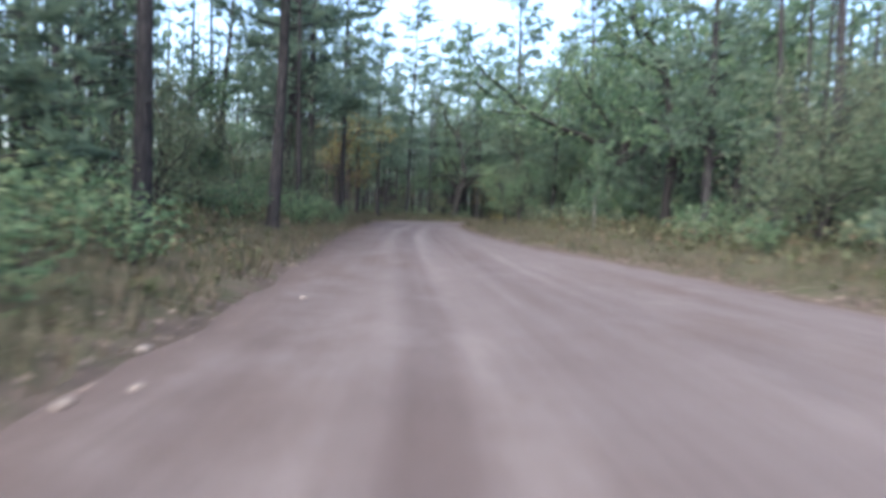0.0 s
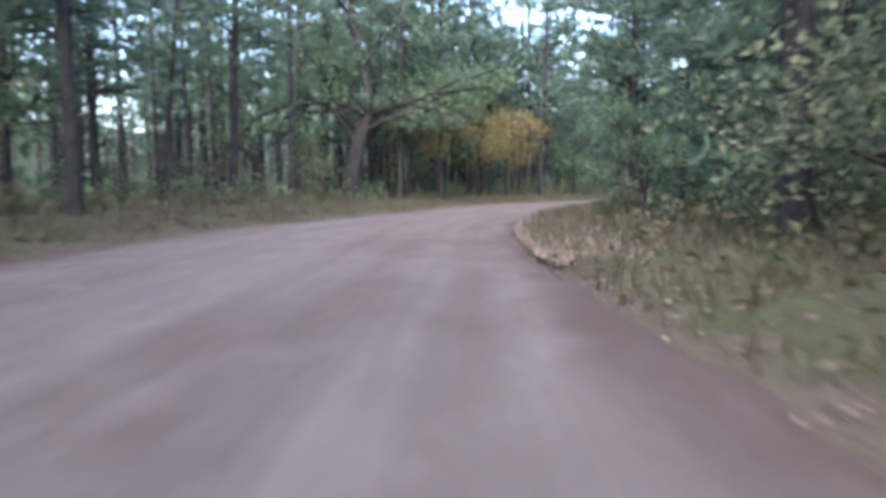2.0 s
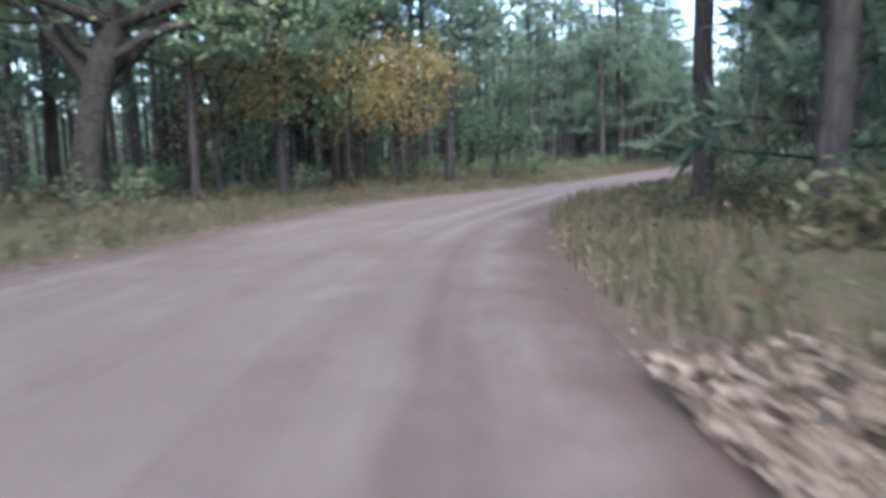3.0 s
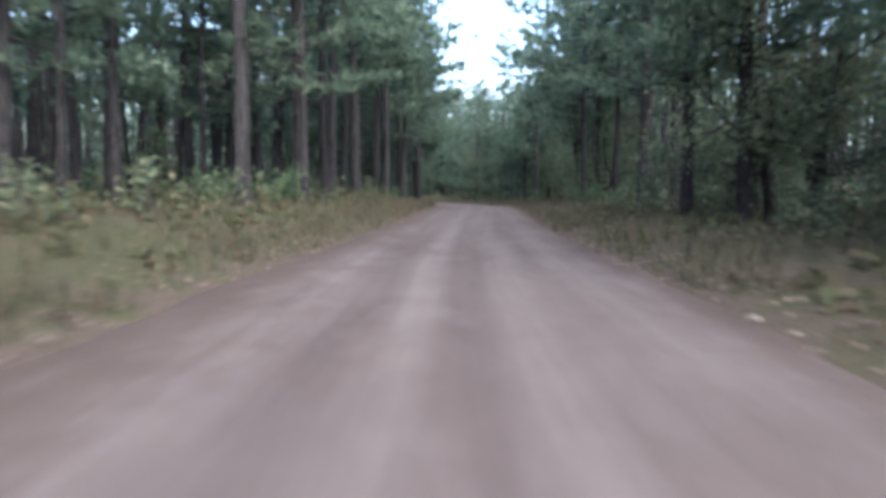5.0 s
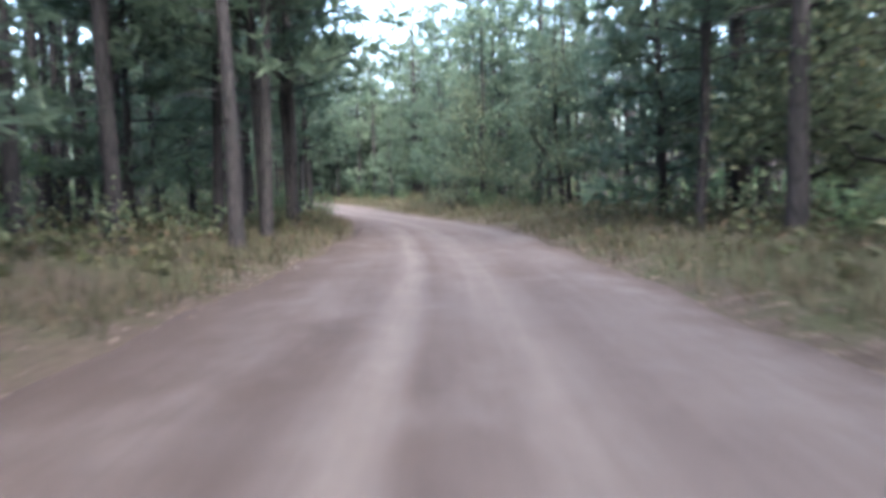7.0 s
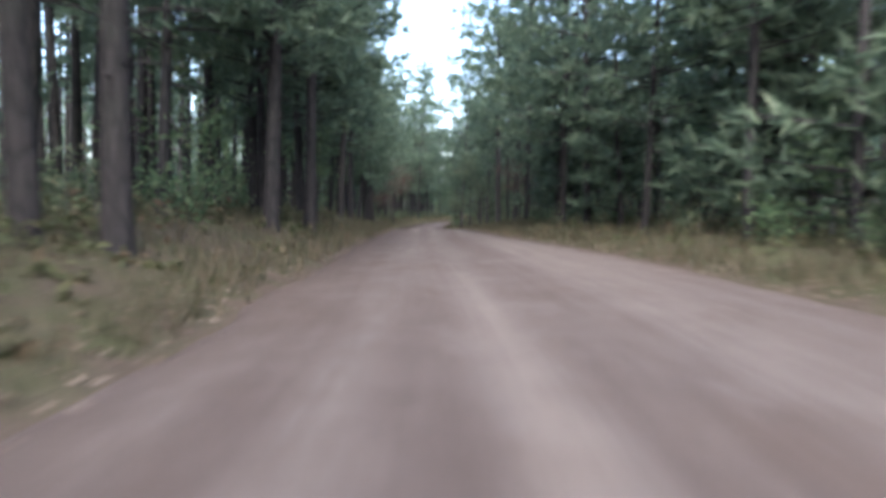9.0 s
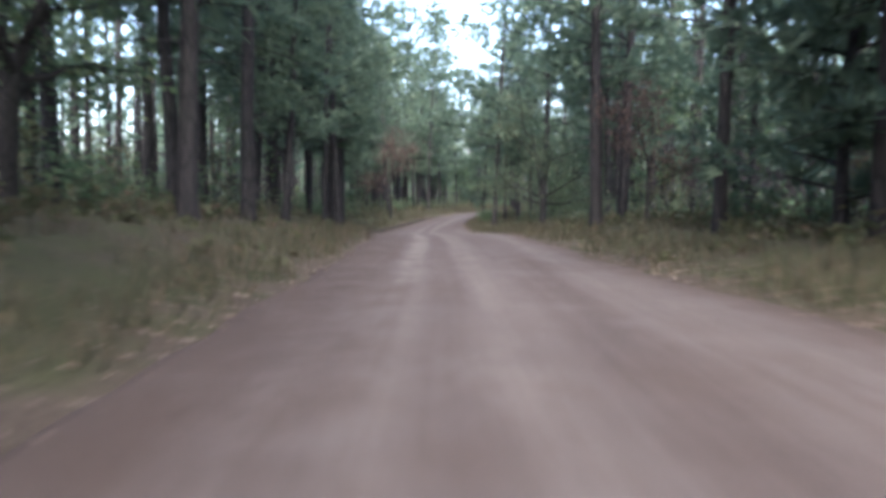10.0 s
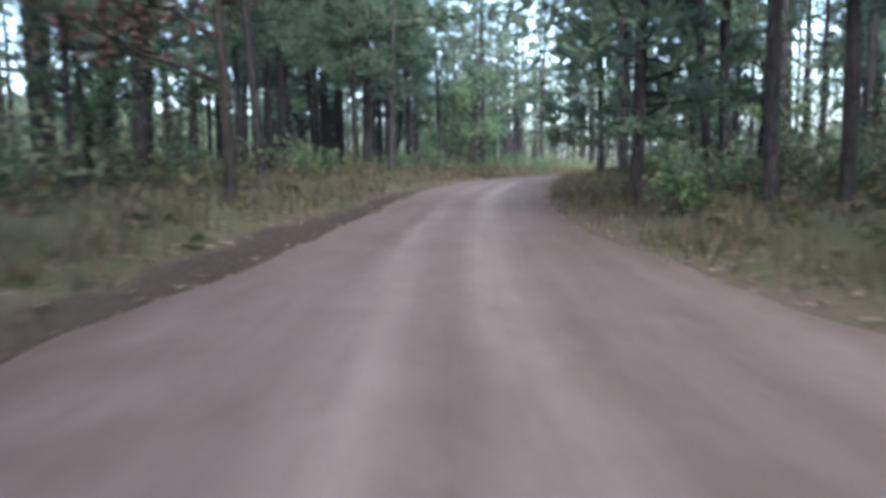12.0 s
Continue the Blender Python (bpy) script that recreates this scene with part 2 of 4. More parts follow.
def road_material():
    """Packed sandy dirt. The mesh carries metres from the wheels' line and from the road's edges."""
    n = Nodes("packed_dirt")
    uv = n.place("UV")
    axes = n.add("ShaderNodeSeparateXYZ", Vector=uv)
    drift = n.noise(n.scaled(uv, 0.0, 0.035, 1), 1.0, 3, 0.5)
    lane = n.math("ADD", axes.outputs[0], n.math("MULTIPLY", n.math("SUBTRACT", drift, 0.5), 0.7))
    ragged = n.math("ADD", lane, n.math("MULTIPLY", n.math("SUBTRACT", n.noise(n.scaled(uv, 0.8, 0.5, 1), 1.0, 4, 0.6), 0.5), 0.3))
    across = n.math("ADD", n.math("MULTIPLY", ragged, 0.125), 0.5)
    rub = n.ramp(across, (0.05, 0.55), (0.25, 0.5), (0.33, 0.62), (0.375, 0.38), (0.405, 0.4), (0.442, 0.74), (0.468, 0.62), (0.488, 0.3), (0.518, 0.3), (0.545, 0.66), (0.575, 0.7), (0.62, 0.38), (0.68, 0.44), (0.76, 0.64), (0.95, 0.5))
    worn = n.ramp(n.noise(n.scaled(uv, 0.3, 0.03, 1), 1.0, 3, 0.6), (0.36, 0.1), (0.6, 1.0))
    rub = n.mix(worn, (0.5, 0.5, 0.5), rub)
    streak = n.noise(n.scaled(uv, 1.0, 0.022, 1), 1.0, 4, 0.6)
    thin = n.noise(n.scaled(uv, 4.2, 0.08, 1), 1.0, 3, 0.6)
    patch = n.noise(n.scaled(uv, 0.45, 0.22, 1), 1.0, 4, 0.6)
    mottle = n.noise(n.scaled(uv, 1.7, 0.9, 1), 1.0, 4, 0.65)
    fine = n.noise(n.scaled(uv, 1, 1, 1), 9.0, 5, 0.7)
    grit = n.noise(n.scaled(uv, 1, 1, 1), 60.0, 3, 0.7)
    band = n.math("ADD", n.math("MULTIPLY", rub, 0.38), n.math("ADD", n.math("MULTIPLY", streak, 0.36), n.math("ADD", n.math("MULTIPLY", thin, 0.1), n.math("MULTIPLY", mottle, 0.16))))
    colour = n.ramp(band, (0.36, (0.060, 0.047, 0.042)), (0.455, (0.083, 0.067, 0.061)), (0.53, (0.104, 0.087, 0.080)), (0.64, (0.158, 0.136, 0.125)))
    colour = n.mix(n.ramp(patch, (0.42, 0.0), (0.72, 0.45)), colour, (0.116, 0.098, 0.092))
    colour = n.mix(n.ramp(patch, (0.27, 0.55), (0.46, 0.0)), colour, (0.074, 0.054, 0.044))
    blotch = n.noise(n.scaled(uv, 0.9, 0.42, 1), 1.3, 4, 0.55)
    colour = n.mix(n.ramp(blotch, (0.56, 0.0), (0.7, 0.42)), colour, (0.142, 0.122, 0.114))
    # damp red-brown dirt along the edges, wider on the left
    edge = n.add("ShaderNodeUVMap")
    edge.uv_map = "edges"
    sides = n.add("ShaderNodeSeparateXYZ", Vector=edge.outputs[0])
    stain = n.noise(n.scaled(uv, 0.0, 0.016, 1), 1.0, 2, 0.5)
    for away, wide in ((sides.outputs[0], 1.5), (sides.outputs[1], 0.8)):
        rim = n.math("ADD", n.math("DIVIDE", away, wide), n.math("MULTIPLY", n.math("SUBTRACT", mottle, 0.5), 1.3))
        rim = n.math("MULTIPLY", n.ramp(rim, (0.25, 0.8), (1.0, 0.0)), n.ramp(stain, (0.36, 0.5), (0.5, 1.0)))
        colour = n.mix(rim, colour, (0.058, 0.042, 0.034))
    colour = n.mix(0.4, colour, n.mix(fine, (0.32, 0.30, 0.29), (0.66, 0.63, 0.62)), "OVERLAY")
    colour = n.mix(n.ramp(grit, (0.68, 0.0), (0.78, 0.4)), colour, (0.175, 0.152, 0.143))
    n.bump(n.math("ADD", n.math("MULTIPLY", fine, 0.6), n.math("ADD", n.math("MULTIPLY", grit, 0.25), band)), 0.5, 0.04)
    return n.finish(colour, 0.93, 0.2)


def stone_material():
    n = Nodes("pale_stone")
    at = n.place()
    return n.finish(n.mix(n.noise(at, 12, 4), (0.10, 0.085, 0.074), (0.20, 0.174, 0.152)), 0.9, 0.2)


def far_material():
    n = Nodes("far_wood")
    at = n.place()
    stripe = n.noise(n.scaled(at, 1, 1, 0.12), 1.1, 4, 0.6)
    leafy = n.noise(at, 2.2, 5, 0.7)
    # trunk and leaf colours lightened, so distance haze is part of the colour
    colour = n.mix(n.ramp(leafy, (0.4, 0.0), (0.6, 1.0)), n.ramp(stripe, (0.35, (0.055, 0.060, 0.058)), (0.65, (0.13, 0.138, 0.122))), (0.085, 0.12, 0.075))
    n.bump(leafy, 1.0, 0.6)
    return n.finish(colour, 1.0, 0.0)


FAR_GREEN = far_material()
FLOOR, VERGE = ground_material("forest_floor"), ground_material("road_verge", True)
DIRT, STONE = road_material(), stone_material()
LITTER = Nodes("white_card").finish((0.75, 0.74, 0.72), 0.6, 0.3)


# ---- meshes ----
class Soup:
    """Gathers vertices and faces, then makes one mesh."""

    def __init__(self):
        self.verts, self.faces, self.count = [], [], 0

    def add(self, verts, faces):
        self.verts.append(np.asarray(verts, float).reshape(-1, 3))
        self.faces.append(np.asarray(faces, int) + self.count)
        self.count += len(self.verts[-1])

    def mesh(self, name, material, smooth=False):
        me = bpy.data.meshes.new(name)
        co = np.concatenate(self.verts).astype(np.float32)
        sizes = np.concatenate([np.full(len(f), f.shape[1]) for f in self.faces])
        loops = np.concatenate([f.ravel() for f in self.faces])
        me.vertices.add(len(co))
        me.vertices.foreach_set("co", co.ravel())
        me.loops.add(len(loops))
        me.loops.foreach_set("vertex_index", loops.astype(np.int32))
        me.polygons.add(len(sizes))
        me.polygons.foreach_set("loop_start", np.r_[0, np.cumsum(sizes)[:-1]].astype(np.int32))
        me.polygons.foreach_set("use_smooth", np.full(len(sizes), smooth))
        me.update(calc_edges=True)
        me.materials.append(material)
        return me


def unit(v):
    return v / np.maximum(np.linalg.norm(v, axis=-1, keepdims=True), 1e-9)


def tube(soup, points, radii, sides, rough=0.0, rng=None):
    """A tapering round limb along points."""
    points = np.asarray(points, float)
    way = unit(np.gradient(points, axis=0))
    side = unit(np.cross(way, (0.31, 0.87, 0.12)))
    other = np.cross(way, side)
    a = np.arange(sides) * 2 * np.pi / sides
    r = np.asarray(radii, float)[:, None] * np.ones(sides)
    if rng is not None:
        r = r * (1 + rough * rng.uniform(-1, 1, r.shape))
    ring = points[:, None] + r[..., None] * (np.cos(a)[:, None] * side[:, None] + np.sin(a)[:, None] * other[:, None])
    n, k = len(points), np.arange(sides)
    faces = [np.stack([i * sides + k, i * sides + (k + 1) % sides, (i + 1) * sides + (k + 1) % sides, (i + 1) * sides + k], 1) for i in range(n - 1)]
    soup.add(ring, np.concatenate(faces))


def graft(soup, stem, branch):
    """Joins a branch that starts inside a stem to it, by their vertices."""
    soup.faces.append(np.array([[stem, branch, branch + 1]]))


def leaves(soup, centres, length, width, rng, lift=0.6):
    """Folded four-cornered leaves at the centres, facing mostly up."""
    n = len(centres)
    normal = unit(rng.normal(size=(n, 3)) * 0.8 + (0, 0, lift))
    along = unit(np.cross(normal, rng.normal(size=(n, 3))))
    across = np.cross(normal, along)
    s = rng.uniform(0.65, 1.3, (n, 1))
    l, w = along * length * s * 0.5, across * width * s * 0.5
    fold = normal * width * s * 0.22
    v = np.stack([centres - l, centres + w + fold, centres + l, centres - w + fold], 1)
    soup.add(v, np.arange(4 * n).reshape(n, 4))


def needles(soup, origins, ways, length, width, rng, count):
    """Tufts of thin needle sprays fanning out from the origins."""
    o = np.repeat(origins, count, 0)
    d = unit(np.repeat(ways, count, 0) + rng.normal(size=o.shape) * 0.75)
    s = np.cross(d, unit(rng.normal(size=o.shape))) * width * rng.uniform(0.7, 1.3, (len(o), 1))
    tip = o + d * length * rng.uniform(0.6, 1.3, (len(o), 1))
    soup.add(np.stack([o + s, tip, o - s], 1), np.arange(3 * len(o)).reshape(-1, 3))


def part(name, mesh, parent, label=""):
    ob = new(name, mesh)
    ob.parent = parent
    return tagged(ob, label=label)


# ---- the road's line ----
# x, y and half width of the road, then how it rises and falls
ROAD = [
    (0.7, -22.0, 3.65),
    (1.0, -10.0, 3.61),
    (1.8, 2.0, 3.80),
    (0.9, 14.1, 3.79),
    (-0.8, 26.0, 2.95),
    (-1.8, 37.9, 2.69),
    (-2.3, 50.0, 2.77),
    (-2.1, 62.2, 3.70),
    (0.5, 74.1, 3.52),
    (5.0, 85.8, 3.23),
    (10.6, 96.7, 3.35),
    (19.4, 105.3, 3.13),
    (27.0, 114.6, 2.70),
    (34.5, 123.9, 2.48),
    (42.2, 133.1, 2.23),
    (50.0, 142.3, 2.29),
    (57.8, 151.4, 2.33),
    (65.2, 160.8, 2.54),
    (72.5, 170.4, 2.59),
    (79.5, 180.1, 2.46),
    (85.0, 190.9, 2.10),
    (89.4, 202.1, 2.78),
    (93.7, 213.4, 3.13),
    (97.4, 224.8, 3.17),
    (100.7, 236.3, 2.93),
    (104.1, 247.9, 2.55),
    (107.6, 259.4, 2.50),
    (110.9, 270.9, 2.90),
    (114.1, 282.4, 2.75),
    (118.7, 293.5, 1.80),
    (124.3, 304.1, 1.90),
    (131.1, 314.0, 1.90),
    (139.3, 322.8, 1.90),
    (148.7, 330.1, 1.90),
    (159.2, 335.9, 1.90),
    (170.2, 340.8, 1.90),
]
RISE = [0.00, 0.00, -0.02, -0.15, -0.08, -0.07, -0.12, -0.23, -0.39, -0.61, -0.70, -0.75, -0.80, -0.82, -0.85, -0.83, -0.84, -1.00, -1.24, -1.39, -1.47, -1.50, -1.37, -1.31, -1.34, -1.36, -1.44, -1.76, -2.20, -1.88, -1.58, -1.40, -1.35, -1.42, -1.41, -1.41]
# how far the wheels keep from the road's middle
LANE = [-1.2, -1.2, -1.8, -1.6, -0.7, -0.1, 0.7, 2.5, 2.4, 2.1, 2.9, 0.7, 0.2, -0.0, -0.0, 0.2, 0.1, 0.0, -0.0, -0.7, -1.0, -1.1, -1.2, -1.4, -1.0, -0.6, -0.5, -0.8, -0.3, -0.0, -0.0, -0.0, -0.0, -0.0, -0.0, -0.0]


def spline(points, steps):
    p = np.asarray(points, float)
    q = np.vstack([2 * p[0] - p[1], p, 2 * p[-1] - p[-2]])
    u = np.arange(steps)[:, None] / steps
    out = [0.5 * (2 * b + (c - a) * u + (2 * a - 5 * b + 4 * c - d) * u * u + (3 * b - a - 3 * c + d) * u**3) for a, b, c, d in zip(q, q[1:], q[2:], q[3:])]
    return np.concatenate(out)


LINE = spline([(*row, z) for row, z in zip(ROAD, RISE)], 20)
WAY = unit(np.gradient(LINE[:, :2], axis=0))
OUT = np.stack([WAY[:, 1], -WAY[:, 0]], 1)
WHEELS = spline(np.array(LANE)[:, None], 20)[:, 0]
RUN = np.r_[0, np.cumsum(np.hypot(*np.diff(LINE[:, :2], axis=0).T))]


def off_road(xy):
    """Metres from the road's edge (negative on the road), the side (-1 left, 1 right) and the run along it."""
    xy = np.asarray(xy, float).reshape(-1, 2)
    best, where = np.full(len(xy), 1e9), np.zeros(len(xy), int)
    for start in range(0, len(LINE), 2):
        d = np.hypot(xy[:, 0] - LINE[start, 0], xy[:, 1] - LINE[start, 1])
        near = d < best
        best[near], where[near] = d[near], start
    rel = xy - LINE[where, :2]
    side = np.sign((rel * OUT[where]).sum(1))
    return best - LINE[where, 2], side, RUN[where]


def lie(xy):
    """How high the land lies: the road's own rise and fall, carried out to both sides."""
    xy = np.asarray(xy, float).reshape(-1, 2)
    top, total = np.zeros(len(xy)), np.zeros(len(xy))
    for x, y, _, z in LINE[::4]:
        w = 1 / ((xy[:, 0] - x) ** 2 + (xy[:, 1] - y) ** 2 + 6) ** 3
        top, total = top + w * z, total + w
    return top / total


def waves(x, y, scale, seed):
    """Smooth unevenness from a few crossing waves, -1 to 1."""
    r = np.random.default_rng(seed)
    total = 0
    for _ in range(7):
        a, k, ph = r.uniform(0, 2 * np.pi), r.uniform(0.6, 1.6) / scale, r.uniform(0, 6.3)
        total = total + np.sin((x * np.cos(a) + y * np.sin(a)) * k * 2 * np.pi + ph)
    return total / 4


# how high the banks stand over the road: metres along it, then the rise on the left and on the right
BANKS = np.array([(0, 0.35, 0.3), (45, 0.45, 0.25), (100, 0.45, 0.22), (120, 0.3, 0.22), (150, 0.45, 0.25), (205, 0.5, 0.25), (222, 0.25, 0.25), (262, 0.28, 0.28), (276, 0.72, 0.3), (305, 0.74, 0.45), (316, 0.68, 0.45), (330, 0.5, 0.35), (350, 0.42, 0.25), (420, 0.4, 0.25)])


def floor_height(xy):
    """The forest floor: a bank beside the road, uneven ground behind it."""
    xy = np.asarray(xy, float).reshape(-1, 2)
    off, side, run = off_road(xy)
    x, y = xy.T
    rise = np.where(side < 0, np.interp(run, BANKS[:, 0], BANKS[:, 1]), np.interp(run, BANKS[:, 0], BANKS[:, 2]))
    t = np.clip((off - 0.25) / 3.0, 0, 1)
    bank = rise * t * t * (3 - 2 * t)
    rough = 0.05 * waves(x, y, 3.1, 3) + 0.10 * waves(x, y, 11, 4) * np.clip(off / 6, 0, 1)
    verge = np.clip((off + 0.5) / 0.9, 0, 1)
    worn = 0.06 * waves(x, y, 1.3, 16)
    cut = (0.16 + worn) * np.exp(-(((run - 345) / 16) ** 2)) * (side < 0) * np.clip((off - 0.06 + worn) / 0.12, 0, 1)
    return lie(xy) - 0.14 + 0.16 * verge + bank + cut + rough * np.clip(off / 1.5, 0, 1) * 0.9


def bare_bank(xy):
    """True on the worn bank of bare earth beside the last stretch."""
    off, side, run = off_road(xy)
    return (side < 0) & (run > 322) & (run < 362) & (off < 0.55 + 0.4 * waves(xy[:, 0], xy[:, 1], 4.0, 15))


def build_ground():
    x = np.r_[-700, -480, -320, -200, -120, np.arange(-70, 215, 1.8), 240, 300, 400, 560, 800]
    y = np.r_[-700, -480, -320, -200, -120, -80, np.arange(-45, 390, 1.8), 420, 480, 600, 760, 1000]
    gx, gy = np.meshgrid(x, y)
    xy = np.stack([gx.ravel(), gy.ravel()], 1)
    z = floor_height(xy) - 0.25 * (off_road(xy)[0] < 1.0)
    soup = Soup()
    i = np.arange(len(x) * len(y)).reshape(len(y), len(x))
    soup.add(np.c_[xy, z], np.stack([i[:-1, :-1], i[:-1, 1:], i[1:, 1:], i[1:, :-1]], -1).reshape(-1, 4))
    tagged(new("ground", soup.mesh("ground", FLOOR, True)), "leaf-strewn forest floor of brown duff and moss", "ground", kind="structure")


def build_road():
    across = np.linspace(-1.06, 1.06, 45)
    n, k = len(LINE), len(across)
    wob = 0.16 * waves(RUN, 0 * RUN, 4.3, 11) + 0.1 * waves(RUN, 0 * RUN, 1.6, 12)
    wob2 = 0.16 * waves(RUN, 0 * RUN, 4.9, 13) + 0.1 * waves(RUN, 0 * RUN, 1.7, 14)
    half = LINE[:, 2][:, None] + np.where(across < 0, wob[:, None], wob2[:, None]) * np.abs(across)
    lat = half * across
    xy = LINE[:, None, :2] + lat[..., None] * OUT[:, None]
    a = np.abs(across)
    crown = 0.03 * (1 - a**2) - 0.13 * np.clip((a - 0.93) / 0.13, 0, 1)
    track = lat - WHEELS[:, None]
    ruts = -0.018 * (np.exp(-((track + 1.0) / 0.28) ** 2) + np.exp(-((track - 0.3) / 0.28) ** 2))
    ruts = ruts + 0.012 * waves(lat * 3 + 0 * xy[..., 0], RUN[:, None] * 0.12, 1.6, 21)
    z = lie(xy.reshape(-1, 2)).reshape(n, k) + crown + ruts + 0.008 * waves(xy[..., 0], xy[..., 1], 1.4, 22)
    soup = Soup()
    i = np.arange(n * k).reshape(n, k)
    soup.add(np.c_[xy.reshape(-1, 2), z.ravel()], np.stack([i[:-1, :-1], i[:-1, 1:], i[1:, 1:], i[1:, :-1]], -1).reshape(-1, 4))
    me = soup.mesh("road", DIRT, True)
    uv = np.stack([lat - WHEELS[:, None], np.repeat(RUN[:, None], k, 1)], -1).reshape(-1, 2)
    corner = np.empty(len(me.loops), np.int32)
    me.loops.foreach_get("vertex_index", corner)
    me.uv_layers.new(name="metres").data.foreach_set("uv", uv[corner].astype(np.float32).ravel())
    half = np.abs(half[:, :1])
    sides = np.stack([lat + half, half - lat], -1).reshape(-1, 2)
    me.uv_layers.new(name="edges").data.foreach_set("uv", sides[corner].astype(np.float32).ravel())
    me.uv_layers["metres"].active_render = True
    tagged(new("road", me), "mauve-brown packed dirt road with pale wheel tracks", "road", kind="structure")


def build_verge(side):
    """The strip between the dirt and the wood, uneven, sandy at the road's edge."""
    away = np.r_[-0.35, -0.1, 0.04, 0.16, 0.3, 0.5, 0.75, 1.0, 1.3, 1.6, 2.0, 2.4, 2.9]
    n, k = len(LINE), len(away)
    xy = LINE[:, None, :2] + ((LINE[:, 2:3] + away) * side)[..., None] * OUT[:, None]
    lift = np.interp(away, [-0.35, -0.1, 0.15, 0.6, 2.4, 2.9], [-0.08, -0.03, 0.015, 0.05, 0.05, -0.08])
    z = floor_height(xy.reshape(-1, 2)).reshape(n, k) + lift
    z = z + (0.03 * waves(xy[..., 0], xy[..., 1], 2.1, 33)) * np.clip(away, 0.1, 0.8)
    soup = Soup()
    i = np.arange(n * k).reshape(n, k)
    soup.add(np.c_[xy.reshape(-1, 2), z.ravel()], np.stack([i[:-1, :-1], i[:-1, 1:], i[1:, 1:], i[1:, :-1]], -1).reshape(-1, 4)[:, ::side])
    me = soup.mesh("verge", VERGE, True)
    uv = np.stack([np.repeat(away[None], n, 0), np.repeat(RUN[:, None], k, 1)], -1).reshape(-1, 2)
    corner = np.empty(len(me.loops), np.int32)
    me.loops.foreach_get("vertex_index", corner)
    me.uv_layers.new(name="metres").data.foreach_set("uv", uv[corner].astype(np.float32).ravel())
    tagged(new("verge", me), "sandy verge strewn with duff beside the dirt road", "verge", kind="structure")


build_ground()
build_road()
build_verge(-1)
build_verge(1)


# ---- trees: one of each build, then copies ----
def pine(seed, height, clear, reach, dead=10, girth=0.19):
    """A pine: straight tapered trunk, dead stubs low down, tiers of needle boughs from clear upwards."""
    rng = np.random.default_rng(seed)
    wood, green = Soup(), Soup()
    z = np.r_[-0.3, 0, 0.35, 1.2, np.linspace(2.5, height, 9)]
    bend = np.cumsum(rng.normal(0, 0.035, (len(z), 2)), 0) * np.clip(z / 4, 0, 1)[:, None]
    spine = np.c_[bend, z]
    rad = girth * np.clip(1 - z / (height * 1.03), 0.03, 1) ** 0.8
    rad[:3] *= (1.35, 1.2, 1.06)
    tube(wood, spine, rad, 10, 0.07, rng)

    def stem(h):
        return np.array([np.interp(h, z, spine[:, 0]), np.interp(h, z, spine[:, 1]), h])

    for h in rng.uniform(1.8, clear + 1.5, dead):
        a, l = rng.uniform(0, 6.283), rng.uniform(0.4, 1.7)
        d = np.array([np.cos(a), np.sin(a), rng.uniform(-0.25, 0.2)])
        b = stem(h)
        tube(wood, [b, b + d * l * 0.55, b + d * l + (0, 0, -0.1 * l)], [0.028, 0.018, 0.006], 3)
        graft(wood, 10 * int(np.abs(z - h).argmin()), wood.count - 9)
    h = clear
    while h < height - 0.4:
        share = (height - h) / (height - clear)
        for _ in range(rng.integers(2, 5) if h < 8 else rng.integers(1, 4)):
            a = rng.uniform(0, 6.283)
            l = reach * (0.35 + 0.65 * min(1, share * 1.3)) * rng.uniform(0.55, 1.15)
            d = np.array([np.cos(a), np.sin(a), rng.uniform(0.0, 0.35)])
            b = stem(h + rng.uniform(-0.2, 0.2))
            tube(wood, [b, b + d * l + (0, 0, 0.03 * l)], [0.035, 0.006], 3)
            graft(wood, 10 * int(np.abs(z - h).argmin()), wood.count - 6)
            m = int(4 + l * 3.7)
            u = rng.uniform(0.28, 1.02, m)[:, None]
            side = np.cross(d, (0, 0, 1)) * rng.normal(0, 0.2 * l, (m, 1)) * (1.25 - u)
            o = b + d * l * u + side + rng.normal(0, 0.1, (m, 3)) + (0, 0, 0.03)
            needles(green, o, unit(d + side * 0.8 + (0, 0, 0.22)), 0.48, 0.072, rng, 5)
        h += rng.uniform(0.35, 0.65)
    thing = new("pine_tree")
    part("trunk", wood.mesh("pine_trunk", PINE_BARK, True), thing)
    part("crown", green.mesh("pine_crown", NEEDLES), thing)
    return thing


def limb(wood, tips, start, way, length, radius, depth, rng, droop, root=None):
    """A crooked limb that forks on."""
    n = 5
    pts, d = [start], way
    for _ in range(n):
        d = unit(d + rng.normal(0, 0.2, 3) + (0, 0, droop))
        pts.append(pts[-1] + d * length / n)
    first, sides = wood.count, 6 if depth > 2 else 4 if depth > 1 else 3
    tube(wood, pts, np.linspace(radius, radius * 0.5, n + 1), sides)
    if root is not None:
        graft(wood, root, first)
    if depth <= 1:
        tips.extend(pts[2:])
        return
    for k in range(rng.integers(3, 5)):
        fork = n - k % 3 if depth < 3 else max(2, n - k)
        d2 = unit(d + rng.normal(0, 0.65, 3) * (1, 1, 0.6))
        limb(wood, tips, pts[fork], d2, length * rng.uniform(0.55, 0.8), radius * 0.5, depth - 1, rng, droop * 0.6, first + fork * sides)
    if depth == 2:
        tips.extend(pts[3:])


